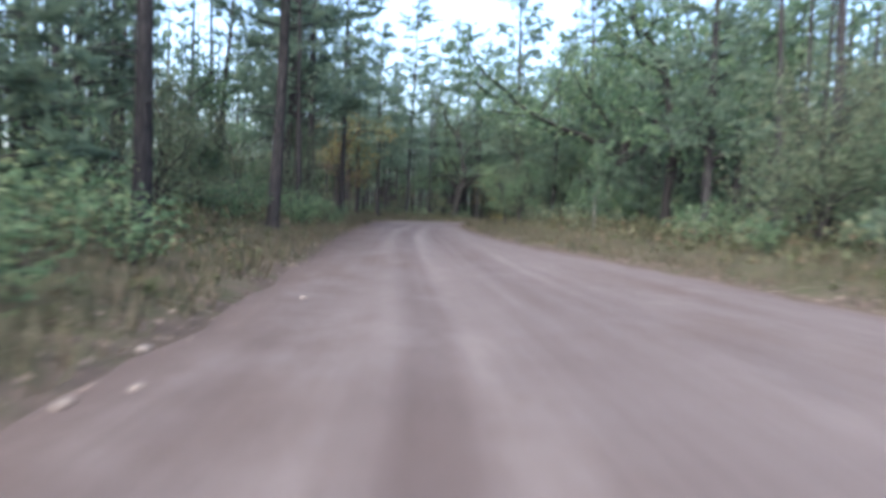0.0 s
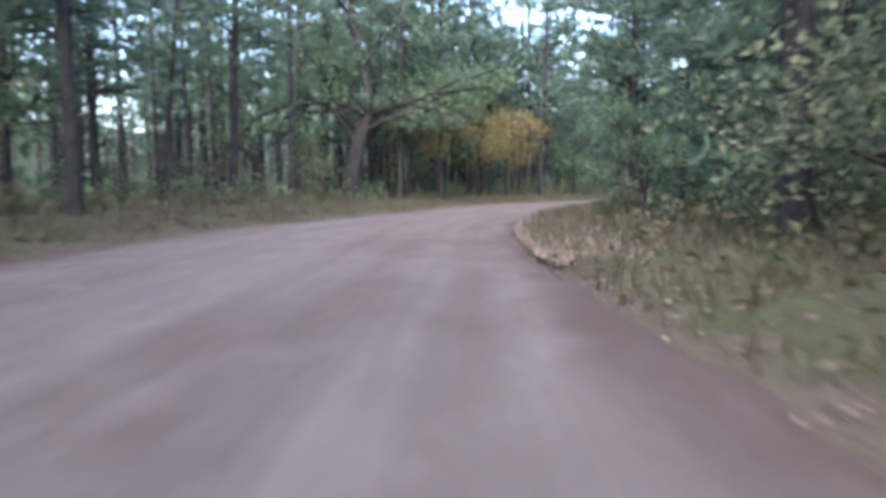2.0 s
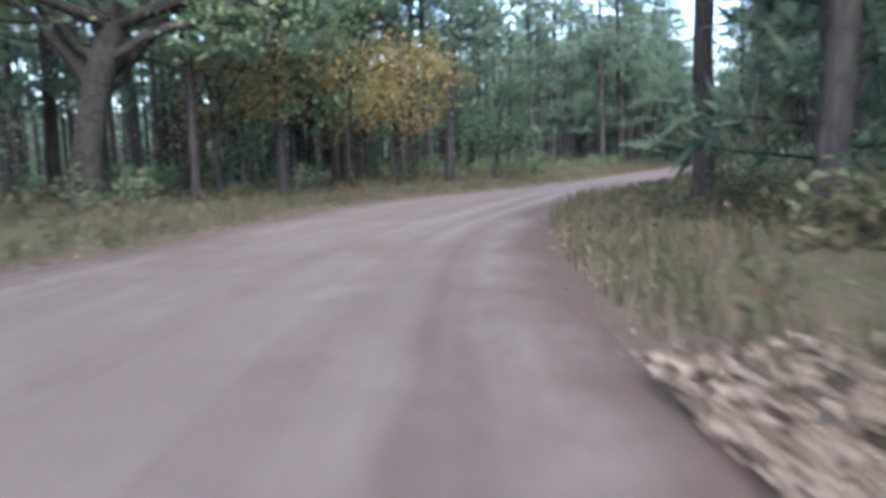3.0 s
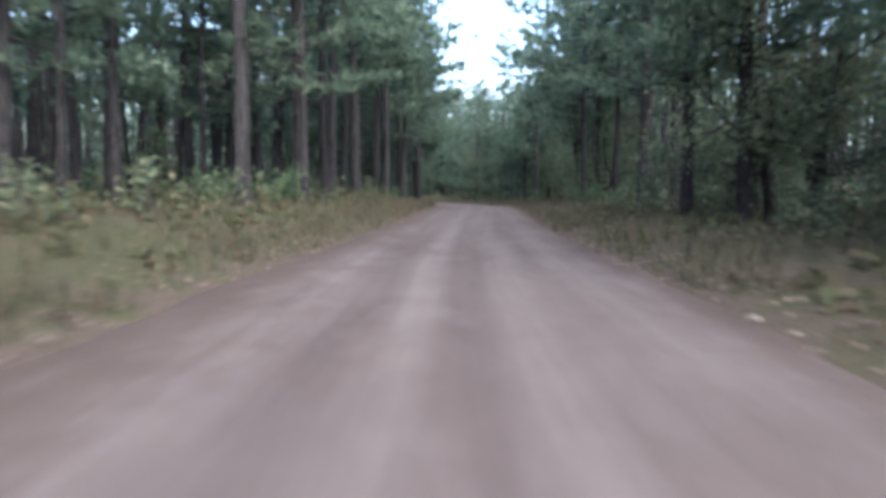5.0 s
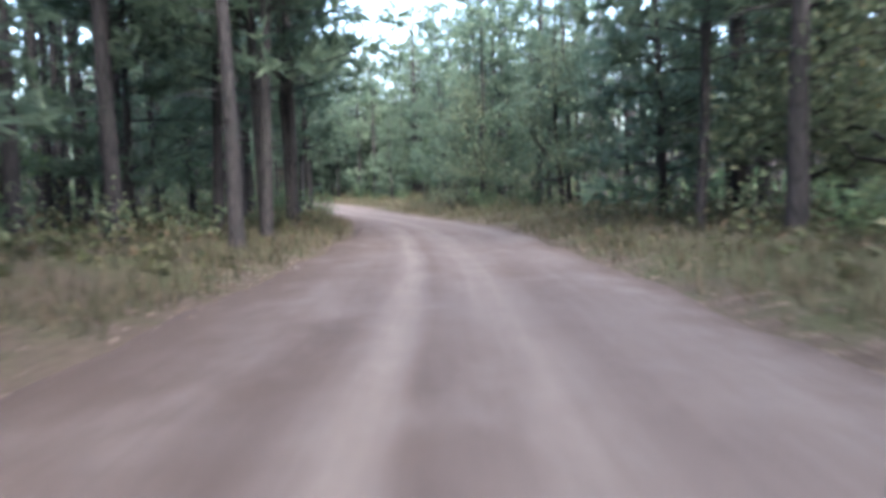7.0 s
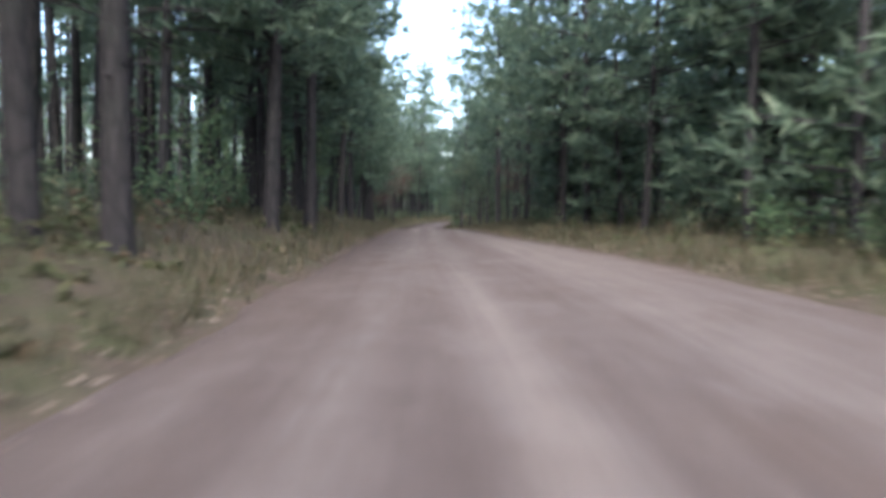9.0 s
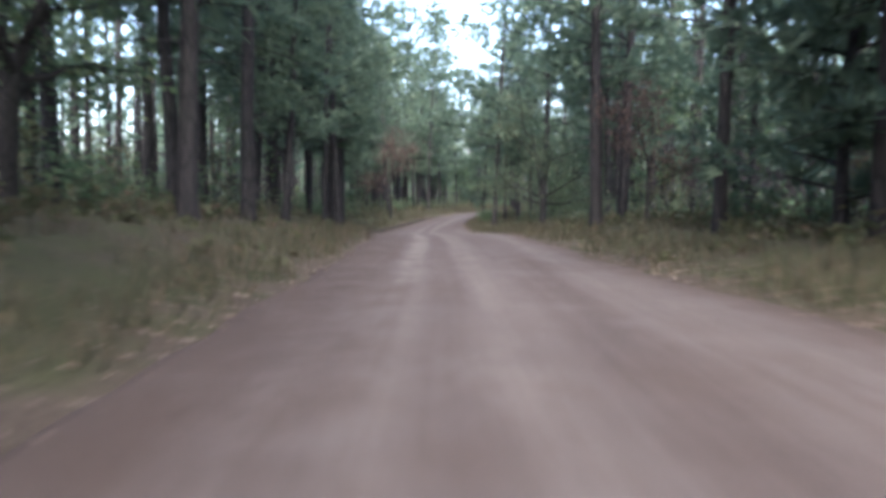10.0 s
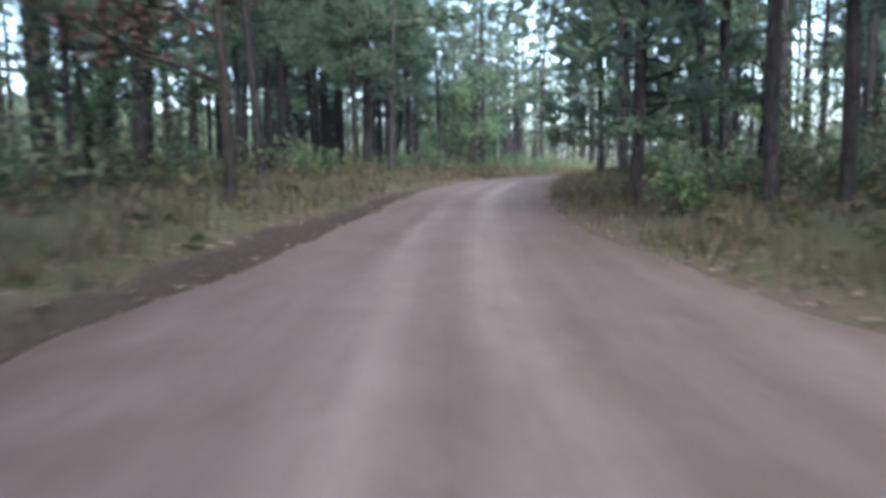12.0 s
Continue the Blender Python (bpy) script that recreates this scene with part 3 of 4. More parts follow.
def oak(seed, name, leafing, bark, trunk=2.4, spread=3.0, radius=0.17, depth=3, limbs=5, size=0.2, per_tip=15, cloud=0.42, low=0.5):
    """A broadleaf tree: forked crooked trunk, limbs and a ragged leafy crown."""
    rng = np.random.default_rng(seed)
    wood, green, tips = Soup(), Soup(), []
    pts, d = [np.array([0, 0, -0.3]), np.array([0, 0, 0.15])], np.array([rng.normal(0, 0.08), rng.normal(0, 0.08), 1.0])
    for _ in range(5):
        d = unit(d + rng.normal(0, 0.07, 3))
        pts.append(pts[-1] + d * trunk / 5)
    tube(wood, pts, radius * np.array([1.5, 1.25, 1.02, 0.95, 0.9, 0.86, 0.82]), 10, 0.06, rng)
    boughs = []
    for k in range(limbs):
        boughs.append(Soup())
        a = k * 6.283 / limbs + rng.uniform(-0.5, 0.5)
        up = rng.uniform(0.25, 1.1)
        limb(boughs[-1], tips, pts[-1 - (k % 3)], unit(np.array([np.cos(a), np.sin(a), up])), spread * rng.uniform(0.55, 0.9), radius * 0.5, depth - 1, rng, 0.02)
    boughs.append(Soup())
    limb(boughs[-1], tips, pts[-1], unit(np.array([0.15, 0.1, 1.0])), spread, radius * 0.72, depth, rng, 0.05)
    tips = np.array(tips)
    c = np.repeat(tips, per_tip, 0) + rng.normal(0, cloud, (len(tips) * per_tip, 3)) * (1, 1, 0.6)
    c = c[c[:, 2] > low]
    leaves(green, c, size, size * 0.62, rng)
    thing = new(name)
    part("trunk", wood.mesh(name + "_trunk", bark, True), thing)
    for bough in boughs:
        part("limb", bough.mesh(name + "_limb", bark, True), thing)
    part("crown", green.mesh(name + "_crown", leafing), thing)
    return thing


def bush(seed, leafing, height, count, size):
    """A low many-stemmed shrub."""
    rng = np.random.default_rng(seed)
    wood, green, tips = Soup(), Soup(), []
    for _ in range(9):
        a, l = rng.uniform(0, 6.283), height * rng.uniform(0.6, 1.1)
        d = np.array([np.cos(a) * 0.55, np.sin(a) * 0.55, 1.0]) * l
        o = np.array([rng.normal(0, 0.08), rng.normal(0, 0.08), -0.15])
        tube(wood, [o, o + d * 0.5 + (0, 0, 0.08), o + d + rng.normal(0, 0.08, 3)], [0.014, 0.01, 0.004], 4)
        if wood.count > 12:
            graft(wood, 0, wood.count - 12)
        tips.extend([o + d * 0.45, o + d * 0.7, o + d * 0.9, o + d])
    tips = np.array(tips)
    c = tips[rng.integers(0, len(tips), count)] + rng.normal(0, height * 0.16, (count, 3))
    leaves(green, c[c[:, 2] > 0.03], size, size * 0.6, rng)
    thing = new("bush")
    part("stem", wood.mesh("bush_stem", OAK_BARK), thing)
    part("foliage", green.mesh("bush_leaves", leafing), thing)
    return thing


placed = []  # x, y of every tree so far


def plant(kinds, x, y, scale, rng, label, category, group, lean=2.0):
    z = float(floor_height([(x, y)])[0])
    m = pose(x, y, z - 0.03, rng.normal(0, lean), rng.normal(0, lean), rng.uniform(0, 360)) @ Matrix.Scale(scale, 4)
    made = copy_thing(kinds[int(rng.integers(len(kinds)))], m)
    placed.append((x, y))
    return tagged(made, label, category, group)


def retire(kinds, spots, rng, label, category, group, turn=None):
    """The first of each build takes a spot of its own in the wood."""
    for thing, (x, y) in zip(kinds, spots):
        thing.matrix_basis = pose(x, y, float(floor_height([(x, y)])[0]) - 0.03, 0, 0, rng.uniform(0, 360) if turn is None else turn)
        placed.append((x, y))
        tagged(thing, label, category, group)


rng = np.random.default_rng(5)
TALL = [pine(31, 18, 5.2, 3.2), pine(32, 17, 4.4, 3.0, 14), pine(33, 20, 6.0, 3.5), pine(34, 16, 3.8, 3.0, 12), pine(35, 22, 6.5, 3.6, 12)]
BROAD = [pine(36, 18, 3.6, 4.0, 8, 0.13), pine(37, 17, 4.4, 4.3, 8, 0.13)]
DENSE = [pine(38, 15, 1.7, 3.3, 5, 0.15), pine(39, 13, 1.4, 3.0, 5, 0.14)]
LOW = [pine(41, 9, 0.7, 2.0, 2, 0.11), pine(42, 10, 1.0, 2.2, 3, 0.12)]
OAKS = [oak(51, "oak_tree", OAK_GREEN, OAK_BARK), oak(52, "oak_tree", OAK_GREEN, OAK_BARK, 3.0, 2.8), oak(53, "oak_tree", OAK_GREEN, OAK_BARK, 1.7, 2.6, 0.13)]
GREAT = [oak(55, "great_oak", OAK_GREEN, OAK_BARK, 2.6, 4.2, 0.36, 3, 6, 0.17, 30, 0.55)]
BEND_OAK = [oak(59, "great_oak", OAK_GREEN, OAK_BARK, 4.6, 6.2, 0.43, 3, 7, 0.20, 36, 0.85, 3.6)]
WIDE_OAK = [oak(60, "great_oak", OAK_GREEN, OAK_BARK, 4.8, 8.6, 0.36, 3, 8, 0.27, 72, 1.15, 3.2)]
TURNING = [oak(61, "turning_oak", OAK_YELLOW, OAK_BARK, 2.6, 2.3, 0.09, 3, 4, 0.15, 16)]
RUSSET = [oak(66, "russet_oak", OAK_RUSSET, OAK_BARK, 2.8, 1.9, 0.09, 3, 4, 0.15, 15, 0.42, 2.0)]
LEAFY = [oak(57, "young_oak", YOUNG, OAK_BARK, 1.5, 2.2, 0.1, 3, 6, 0.12, 24, 0.45), oak(58, "young_oak", YOUNG, OAK_BARK, 1.1, 2.0, 0.08, 3, 6, 0.12, 24, 0.45)]
SAPLINGS = [oak(71, "sapling", OAK_GREEN, GREY_BARK, 1.3, 1.3, 0.035, 2, 5, 0.13, 16, 0.26), oak(72, "sapling", SCRUB, GREY_BARK, 1.0, 1.1, 0.03, 2, 5, 0.13, 14, 0.26)]
BUSHES = [bush(81, SCRUB, 0.8, 420, 0.10), bush(82, OAK_GREEN, 1.1, 520, 0.11), bush(83, SCRUB, 0.6, 320, 0.09)]
GOLD_BUSH = [bush(86, OAK_YELLOW, 0.9, 360, 0.11)]

P_LABEL = "tall dark-barked pine with needle boughs, rooted in scrub"
B_LABEL = "broad pine with long needle boughs over the road"
D_LABEL = "dense pine with soft dark boughs almost to the ground"
O_LABEL = "crooked dark oak with a ragged green crown"
# x, y and trunk thickness
PINES_BEND = [(-12.7, 26.9, 0.42), (-7.0, 38.3, 0.42), (-8.3, 39.1, 0.42), (-8.6, 43.2, 0.42), (-10.7, 49.7, 0.42), (-7.4, 52.8, 0.42)]
PINES_WEST = [(-6.8, 71.5, 0.42), (-11.5, 79.2, 0.42), (-9.3, 82.6, 0.42), (-5.3, 105.0, 0.33), (1.7, 104.8, 0.27), (13.8, 107.8, 0.42)]
PINES_EAST = [(-5.5, 24.3, 0.42), (11.5, 66.0, 0.47), (12.5, 58.5, 0.46), (13.5, 73.5, 0.48), (12.8, 87.5, 0.47), (5.0, 110.5, 0.48), (0.5, 111.0, 0.50), (8.5, 114.0, 0.50), (-4.5, 113.0, 0.48), (-8.5, 97.5, 0.46), (-8.0, 66.5, 0.44), (-9.6, 73.5, 0.46)]
PINES_LAST = [(27.0, 128.3, 0.42), (27.8, 129.5, 0.25), (35.1, 140.2, 0.24), (41.5, 151.5, 0.42), (57.9, 137.8, 0.42), (61.0, 144.0, 0.36), (52.9, 157.7, 0.42), (70.2, 149.3, 0.36), (54.5, 164.8, 0.42), (70.2, 152.7, 0.42), (69.9, 154.8, 0.42), (77.1, 166.4, 0.42), (67.3, 178.9, 0.42), (69.6, 179.8, 0.42), (69.7, 188.5, 0.42), (80.6, 190.2, 0.30), (93.8, 189.7, 0.42), (88.3, 214.5, 0.42), (87.5, 217.5, 0.42), (89.2, 219.2, 0.42), (90.2, 219.3, 0.42), (86.0, 226.3, 0.42), (92.4, 238.3, 0.42), (95.9, 237.8, 0.42), (87.1, 241.4, 0.42), (94.0, 239.4, 0.42), (89.4, 245.1, 0.42), (110.5, 246.3, 0.42), (97.2, 254.7, 0.42), (95.7, 257.8, 0.42), (99.6, 257.5, 0.42), (98.8, 265.2, 0.42), (114.6, 261.1, 0.42), (102.0, 265.1, 0.42), (103.3, 269.4, 0.42), (120.7, 265.4, 0.42), (119.8, 269.8, 0.42), (104.9, 285.2, 0.26), (108.1, 289.4, 0.42), (106.7, 290.7, 0.42), (109.7, 293.3, 0.37), (112.2, 293.2, 0.15), (111.2, 301.1, 0.42), (113.4, 301.2, 0.42), (127.4, 296.6, 0.34), (117.6, 307.3, 0.27), (121.1, 309.2, 0.21), (116.4, 322.3, 0.42), (122.8, 321.2, 0.42), (-6.5, 33.4, 0.30), (-10.4, 46.9, 0.48), (-6.1, 15.6, 0.42), (6.1, 50.1, 0.24), (4.9, 62.2, 0.50), (-5.2, 88.2, 0.45), (5.6, 99.9, 0.38), (36.9, 117.5, 0.36), (34.7, 113.7, 0.33), (37.3, 111.9, 0.55), (38.7, 114.4, 0.42), (45.9, 127.3, 0.42), (47.6, 130.1, 0.40), (54.2, 136.9, 0.50), (54.8, 135.8, 0.48), (61.8, 145.9, 0.34), (64.8, 144.8, 0.50), (67.9, 152.9, 0.46), (66.3, 150.4, 0.40), (84.1, 171.8, 0.55), (82.2, 168.0, 0.45), (31.5, 134.7, 0.50), (32.6, 134.5, 0.26), (34.2, 136.5, 0.30), (38.6, 139.2, 0.55), (41.4, 141.0, 0.50), (47.3, 149.3, 0.52), (44.5, 144.8, 0.39), (50.3, 151.9, 0.52), (55.3, 157.9, 0.52), (55.3, 156.7, 0.40), (59.9, 161.6, 0.48), (61.5, 164.8, 0.20), (70.5, 174.4, 0.36), (72.4, 177.1, 0.34), (75.8, 182.4, 0.42), (82.6, 194.9, 0.34), (69.1, 177.7, 0.44), (86.5, 230.7, 0.52), (89.7, 228.2, 0.54), (88.0, 227.6, 0.50), (93.2, 228.2, 0.43), (93.4, 230.5, 0.26), (95.0, 233.2, 0.40), (94.2, 234.5, 0.36), (99.8, 251.3, 0.42), (101.2, 255.2, 0.38), (102.4, 258.0, 0.26), (105.8, 267.8, 0.37), (106.4, 272.7, 0.38), (107.0, 273.3, 0.34), (104.6, 264.4, 0.21), (108.5, 281.0, 0.33), (111.4, 298.4, 0.42), (113.7, 308.4, 0.50), (115.8, 301.4, 0.22), (119.3, 318.1, 0.36), (112.4, 259.0, 0.44), (115.2, 263.8, 0.28), (124.2, 277.1, 0.48), (130.0, 281.5, 0.50), (122.2, 289.6, 0.28), (122.9, 288.8, 0.27), (123.6, 288.2, 0.28)]
OAKS_ROADSIDE = [(-11.5, 31.9, 0.27), (-10.2, 32.2, 0.15), (2.6, 40.2, 0.12), (3.3, 40.2, 0.14), (7.0, 52.2, 0.22), (-14.6, 78.3, 0.42), (-14.5, 81.3, 0.42), (13.6, 78.7, 0.36), (126.1, 280.6, 0.36), (9.4, 35.7, 0.45), (12.6, 40.1, 0.48), (5.9, 69.6, 0.16), (97.1, 250.4, 0.28), (110.1, 232.7, 0.36), (112.3, 296.5, 0.16)]
GREAT_OAKS = [(113.9, 243.9, 0.52)]
TURNING_OAKS = [(-14.5, 88.0, 0.25), (6.0, 112.0, 0.24), (10.5, 114.0, 0.22), (3.6, 99.0, 0.20), (8.6, 103.4, 0.20), (11.0, 106.0, 0.19), (48.3, 126.8, 0.17), (84.8, 169.4, 0.20), (42.2, 119.6, 0.20), (-9.1, 62.5, 0.28)]
LEAFY_OAKS = [(-9.0, 24.0, 0.16), (-10.5, 28.5, 0.17), (-8.3, 31.0, 0.14), (-7.6, 36.0, 0.14), (5.4, 60.8, 0.19), (5.3, 56.2, 0.24), (91.3, 191.3, 0.22), (90.0, 184.3, 0.24), (79.8, 167.7, 0.22), (79.9, 167.9, 0.22), (120.6, 279.0, 0.20), (46.5, 125.9, 0.24), (46.7, 127.1, 0.22), (5.2, 52.8, 0.24), (41.2, 119.4, 0.24), (37.9, 115.1, 0.24), (51.5, 131.3, 0.22), (62.1, 145.4, 0.22), (70.5, 152.2, 0.22), (77.2, 160.8, 0.20), (78.0, 165.1, 0.22), (114.6, 267.6, 0.20), (11.5, 25.0, 0.22), (13.6, 31.0, 0.24), (9.8, 21.5, 0.20)]
RUSSET_OAKS = [(-9.7, 65.6, 0.20), (113.4, 257.6, 0.13), (114.4, 292.5, 0.19)]
LOW_PINES = [(11.2, 82.4, 0.34), (136.2, 310.0, 0.42), (142.2, 314.1, 0.42), (140.5, 308.9, 0.40), (9.9, 62.8, 0.42), (106.4, 226.8, 0.42), (107.8, 236.0, 0.40), (103.1, 220.2, 0.40), (6.3, 64.4, 0.36), (8.2, 70.2, 0.36), (8.5, 73.4, 0.30), (106.8, 225.1, 0.45), (110.9, 247.6, 0.42), (116.1, 256.3, 0.40), (81.7, 172.6, 0.40), (130.3, 306.8, 0.45), (106.5, 226.7, 0.40), (8.6, 45.0, 0.26), (113.6, 250.2, 0.45), (132.5, 304.0, 0.30)]


def stand(kinds, rows, base, label, category, group):
    for x, y, d in rows:
        plant(kinds, x, y, min(max(d / base, 0.4), 1.45), rng, label, category, group, 1.2)


for rows in (PINES_BEND, PINES_WEST, PINES_EAST, PINES_LAST):
    stand(TALL, rows, 0.41, P_LABEL, "pine tree", "pines beside the road")
stand(OAKS, OAKS_ROADSIDE, 0.33, O_LABEL, "oak tree", "oaks beside the road")
stand(GREAT, GREAT_OAKS, 0.70, "great spreading oak with a thick forked trunk", "oak tree", "great oaks")
retire(WIDE_OAK, [(9.9, 48.0)], rng, "great oak with dark limbs reaching out over the road", "oak tree", "great oaks")
retire(BEND_OAK, [(0.1, 96.0)], rng, "great spreading oak with a thick forked trunk", "oak tree", "great oaks", -65)
stand(TURNING, TURNING_OAKS, 0.19, "slender oak with yellow and orange autumn leaves", "oak tree", "turning oaks")
stand(LEAFY, LEAFY_OAKS, 0.19, "young oak with yellow-green leaves down to the scrub", "oak tree", "young oaks")
stand(RUSSET, RUSSET_OAKS, 0.19, "slender oak with dull red autumn leaves", "oak tree", "russet oaks")
stand(LOW, LOW_PINES, 0.36, "young bushy pine with boughs down to the scrub", "pine tree", "young pines")


def beside(count, low, high, r):
    """Random spots between low and high metres off the road's edge, all along it."""
    i = r.integers(0, len(LINE), count)
    far = LINE[i, 2] + r.uniform(low, high, count)
    xy = LINE[i, :2] + OUT[i] * (far * r.choice([-1.0, 1.0], count))[:, None] + r.normal(0, 0.4, (count, 2))
    off, side, run = off_road(xy)
    keep = (off > low) & (off < high)
    return xy[keep], off[keep], run[keep]


def scatter(count, low, high, gap, first, last):
    """Spots in the wood beside the road, none nearer than gap to a tree."""
    spots = []
    while len(spots) < count:
        for p, r in zip(*beside(600, low, high, rng)[::2]):
            if first < r < last and len(spots) < count and not (gap > 1.9 and in_clearing(p)):
                near = np.array(placed + spots)
                if np.hypot(*(near - p).T).min() > gap:
                    spots.append(tuple(p))
    return spots


def in_clearing(p):
    """The open ground before and beneath the great oak on the bend, and by the road further on."""
    return 58 < p[1] < 95.5 and abs(p[0] + 1) < 4 or in_opening(p)


def in_opening(p):
    """The low scrubby ground on the right after the second bend, where no tall tree stands."""
    off, side, run = off_road([p])
    return side[0] > 0 and 242 < run[0] < 259 and off[0] < 13


def grove(kinds, x, y, reach, count, low, high, label, category, group):
    """Trees standing close together round a spot, off the road."""
    made = 0
    for _ in range(900):
        p = np.array([x, y]) + rng.uniform(-reach, reach, 2)
        if made < count and off_road([p])[0][0] > 2.2 and not in_clearing(p) and np.hypot(*(np.array(placed) - p).T).min() > 1.7:
            plant(kinds, p[0], p[1], rng.uniform(low, high), rng, label, category, group)
            made += 1


for x, y, reach, count in [(-9, 110, 9, 4), (12, 123, 9, 4), (1.5, 94, 3.5, 2), (12, 80, 5, 4), (107, 222, 7, 7), (120, 226, 10, 6), (82, 164, 5, 2), (90, 178, 5, 3), (95, 174, 7, 3), (121, 313, 4, 5), (126, 322, 5, 5), (136, 309, 8, 4), (128, 336, 9, 5), (142, 350, 10, 4), (158, 362, 10, 3)]:
    grove(BROAD, x, y, reach, count // 2, 0.75, 1.1, B_LABEL, "pine tree", "pines beside the road")
    grove(TALL, x, y, reach, count - count // 2, 0.8, 1.1, P_LABEL, "pine tree", "pines beside the road")
for x, y, reach, count in [(12, 113, 6, 3), (109, 214, 7, 4), (128, 328, 6, 3), (140, 345, 6, 3)]:
    grove(OAKS, x, y, reach, count, 0.8, 1.2, O_LABEL, "oak tree", "oaks beside the road")
for x, y in [(101.8, 260.1), (96.4, 243.0), (105.3, 230.6), (108.5, 242.2), (116.0, 299.3), (72.6, 177.6), (75.7, 182.4), (40.9, 139.6), (58.7, 144.1), (60.1, 162.2), (78.1, 169.0), (77.4, 189.8), (80.0, 197.2), (82.8, 204.6), (108.2, 282.7), (90.7, 226.9), (125.3, 294.7), (132.2, 307.2), (43.4, 153.2), (46.2, 159.8), (34.5, 146.1), (56.4, 167.3)]:
    plant(BROAD, x, y, rng.uniform(0.85, 1.05), rng, B_LABEL, "pine tree", "pines beside the road")
for x, y in [(96.8, 246.5), (94.0, 236.4), (107.6, 238.3), (110.4, 250.3), (104.4, 276.6), (106.2, 287.0), (119.2, 284.4), (118.0, 274.6), (104.2, 270.6), (106.4, 279.0), (64.2, 168.4), (73.0, 181.6), (78.4, 191.4)]:
    plant(BROAD, x, y, rng.uniform(1.15, 1.3), rng, B_LABEL, "pine tree", "pines beside the road")
for x, y in [(2.5, 107.5), (6.8, 110.0), (-2.5, 108.5), (11.0, 113.5), (14.8, 114.5)]:
    plant(BROAD, x, y, rng.uniform(1.4, 1.5), rng, B_LABEL, "pine tree", "pines beside the road")
for x, y in [(12.4, 50.4), (14.4, 46.5), (11.6, 54.5), (15.3, 52.0), (8.9, 52.2)]:
    plant(DENSE, x, y, rng.uniform(0.6, 0.75), rng, D_LABEL, "pine tree", "dense pines by the road")
for x, y in [(91.5, 191.6), (94.2, 193.2), (93.2, 188.4), (96.6, 197.2), (98.6, 195.0), (121.4, 292.0)]:
    plant(DENSE, x, y, rng.uniform(0.9, 1.05), rng, D_LABEL, "pine tree", "dense pines by the road")
END = RUN[-1] - 25


def rank(first, last, step, side, low, high):
    """Dense pines standing in a loose rank along the road, between low and high metres off its edge."""
    for run in np.arange(first, last, step):
        i = int(np.abs(RUN - run - rng.uniform(-1, 1)).argmin())
        x, y = LINE[i, :2] + OUT[i] * side * (LINE[i, 2] + rng.uniform(low, high))
        if np.hypot(*(np.array(placed) - (x, y)).T).min() > 1.3:
            plant(DENSE, x, y, rng.uniform(0.75, 1.1), rng, D_LABEL, "pine tree", "dense pines by the road")


rank(213, 241, 3.4, 1, 4.5, 8.5)
rank(262, 304, 2.8, 1, 5.6, 8.2)
rank(214, 250, 6.0, -1, 5.5, 8.5)
for x, y in scatter(14, 6.0, 9.5, 3.0, 128, 240):
    plant(BROAD, x, y, rng.uniform(0.7, 1.05), rng, B_LABEL, "pine tree", "pines beside the road")
for x, y in scatter(56, 6.5, 16, 2.2, 12, END):
    plant(TALL, x, y, rng.uniform(0.55, 1.1), rng, P_LABEL, "pine tree", "pines beside the road")
for x, y in scatter(34, 6.0, 13, 2.4, 30, END):
    plant(OAKS, x, y, rng.uniform(0.6, 1.05), rng, O_LABEL, "oak tree", "oaks beside the road")
for x, y in scatter(14, 3.2, 12, 2.0, 30, END):
    plant(LOW, x, y, rng.uniform(0.6, 1.0), rng, "young bushy pine with boughs down to the scrub", "pine tree", "young pines")
for x, y in scatter(80, 3.2, 11, 1.3, 20, END):
    plant(SAPLINGS, x, y, rng.uniform(0.7, 1.4), rng, "thin grey sapling with loose leaves", "sapling", "saplings in the scrub", 5)
for x, y in [(73.8, 180.0), (75.9, 182.3), (77.6, 184.5), (78.7, 186.2), (79.7, 187.8), (80.6, 189.6), (81.4, 191.4), (82.2, 193.1), (82.9, 195.0), (83.4, 197.0), (76.0, 184.2), (77.9, 187.6), (79.6, 191.1), (81.1, 194.6), (7.8, 74.3), (8.3, 77.1), (9.0, 79.6), (10.1, 82.2), (11.5, 84.7)]:
    plant(BUSHES, x, y, rng.uniform(0.95, 1.3), rng, "leafy low shrub, green with brown tips", "shrub", "shrubs by the road", 4)
for x, y in scatter(180, 2.3, 8, 0.9, 20, END):
    plant(BUSHES, x, y, rng.uniform(0.6, 1.15), rng, "leafy low shrub, green with brown tips", "shrub", "shrubs by the road", 4)
back = scatter(24, 16, 22, 3.0, 60, END)
retire(TALL, back[:4] + back[23:], rng, P_LABEL, "pine tree", "pines beside the road")
retire(LEAFY, back[19:21], rng, "young oak with yellow-green leaves down to the scrub", "oak tree", "young oaks")
retire(BROAD, back[17:19], rng, B_LABEL, "pine tree", "pines beside the road")
retire(DENSE, back[21:23], rng, D_LABEL, "pine tree", "dense pines by the road")
retire(LOW, back[4:6], rng, "young bushy pine with boughs down to the scrub", "pine tree", "young pines")
retire(OAKS, back[6:9], rng, O_LABEL, "oak tree", "oaks beside the road")
retire(GREAT, back[9:10], rng, "great spreading oak with a thick forked trunk", "oak tree", "great oaks")
retire(TURNING, back[10:11], rng, "slender oak with yellow and orange autumn leaves", "oak tree", "turning oaks")
retire(RUSSET, back[11:12], rng, "slender oak with dull red autumn leaves", "oak tree", "russet oaks")
retire(SAPLINGS, back[12:14], rng, "thin grey sapling with loose leaves", "sapling", "saplings in the scrub")
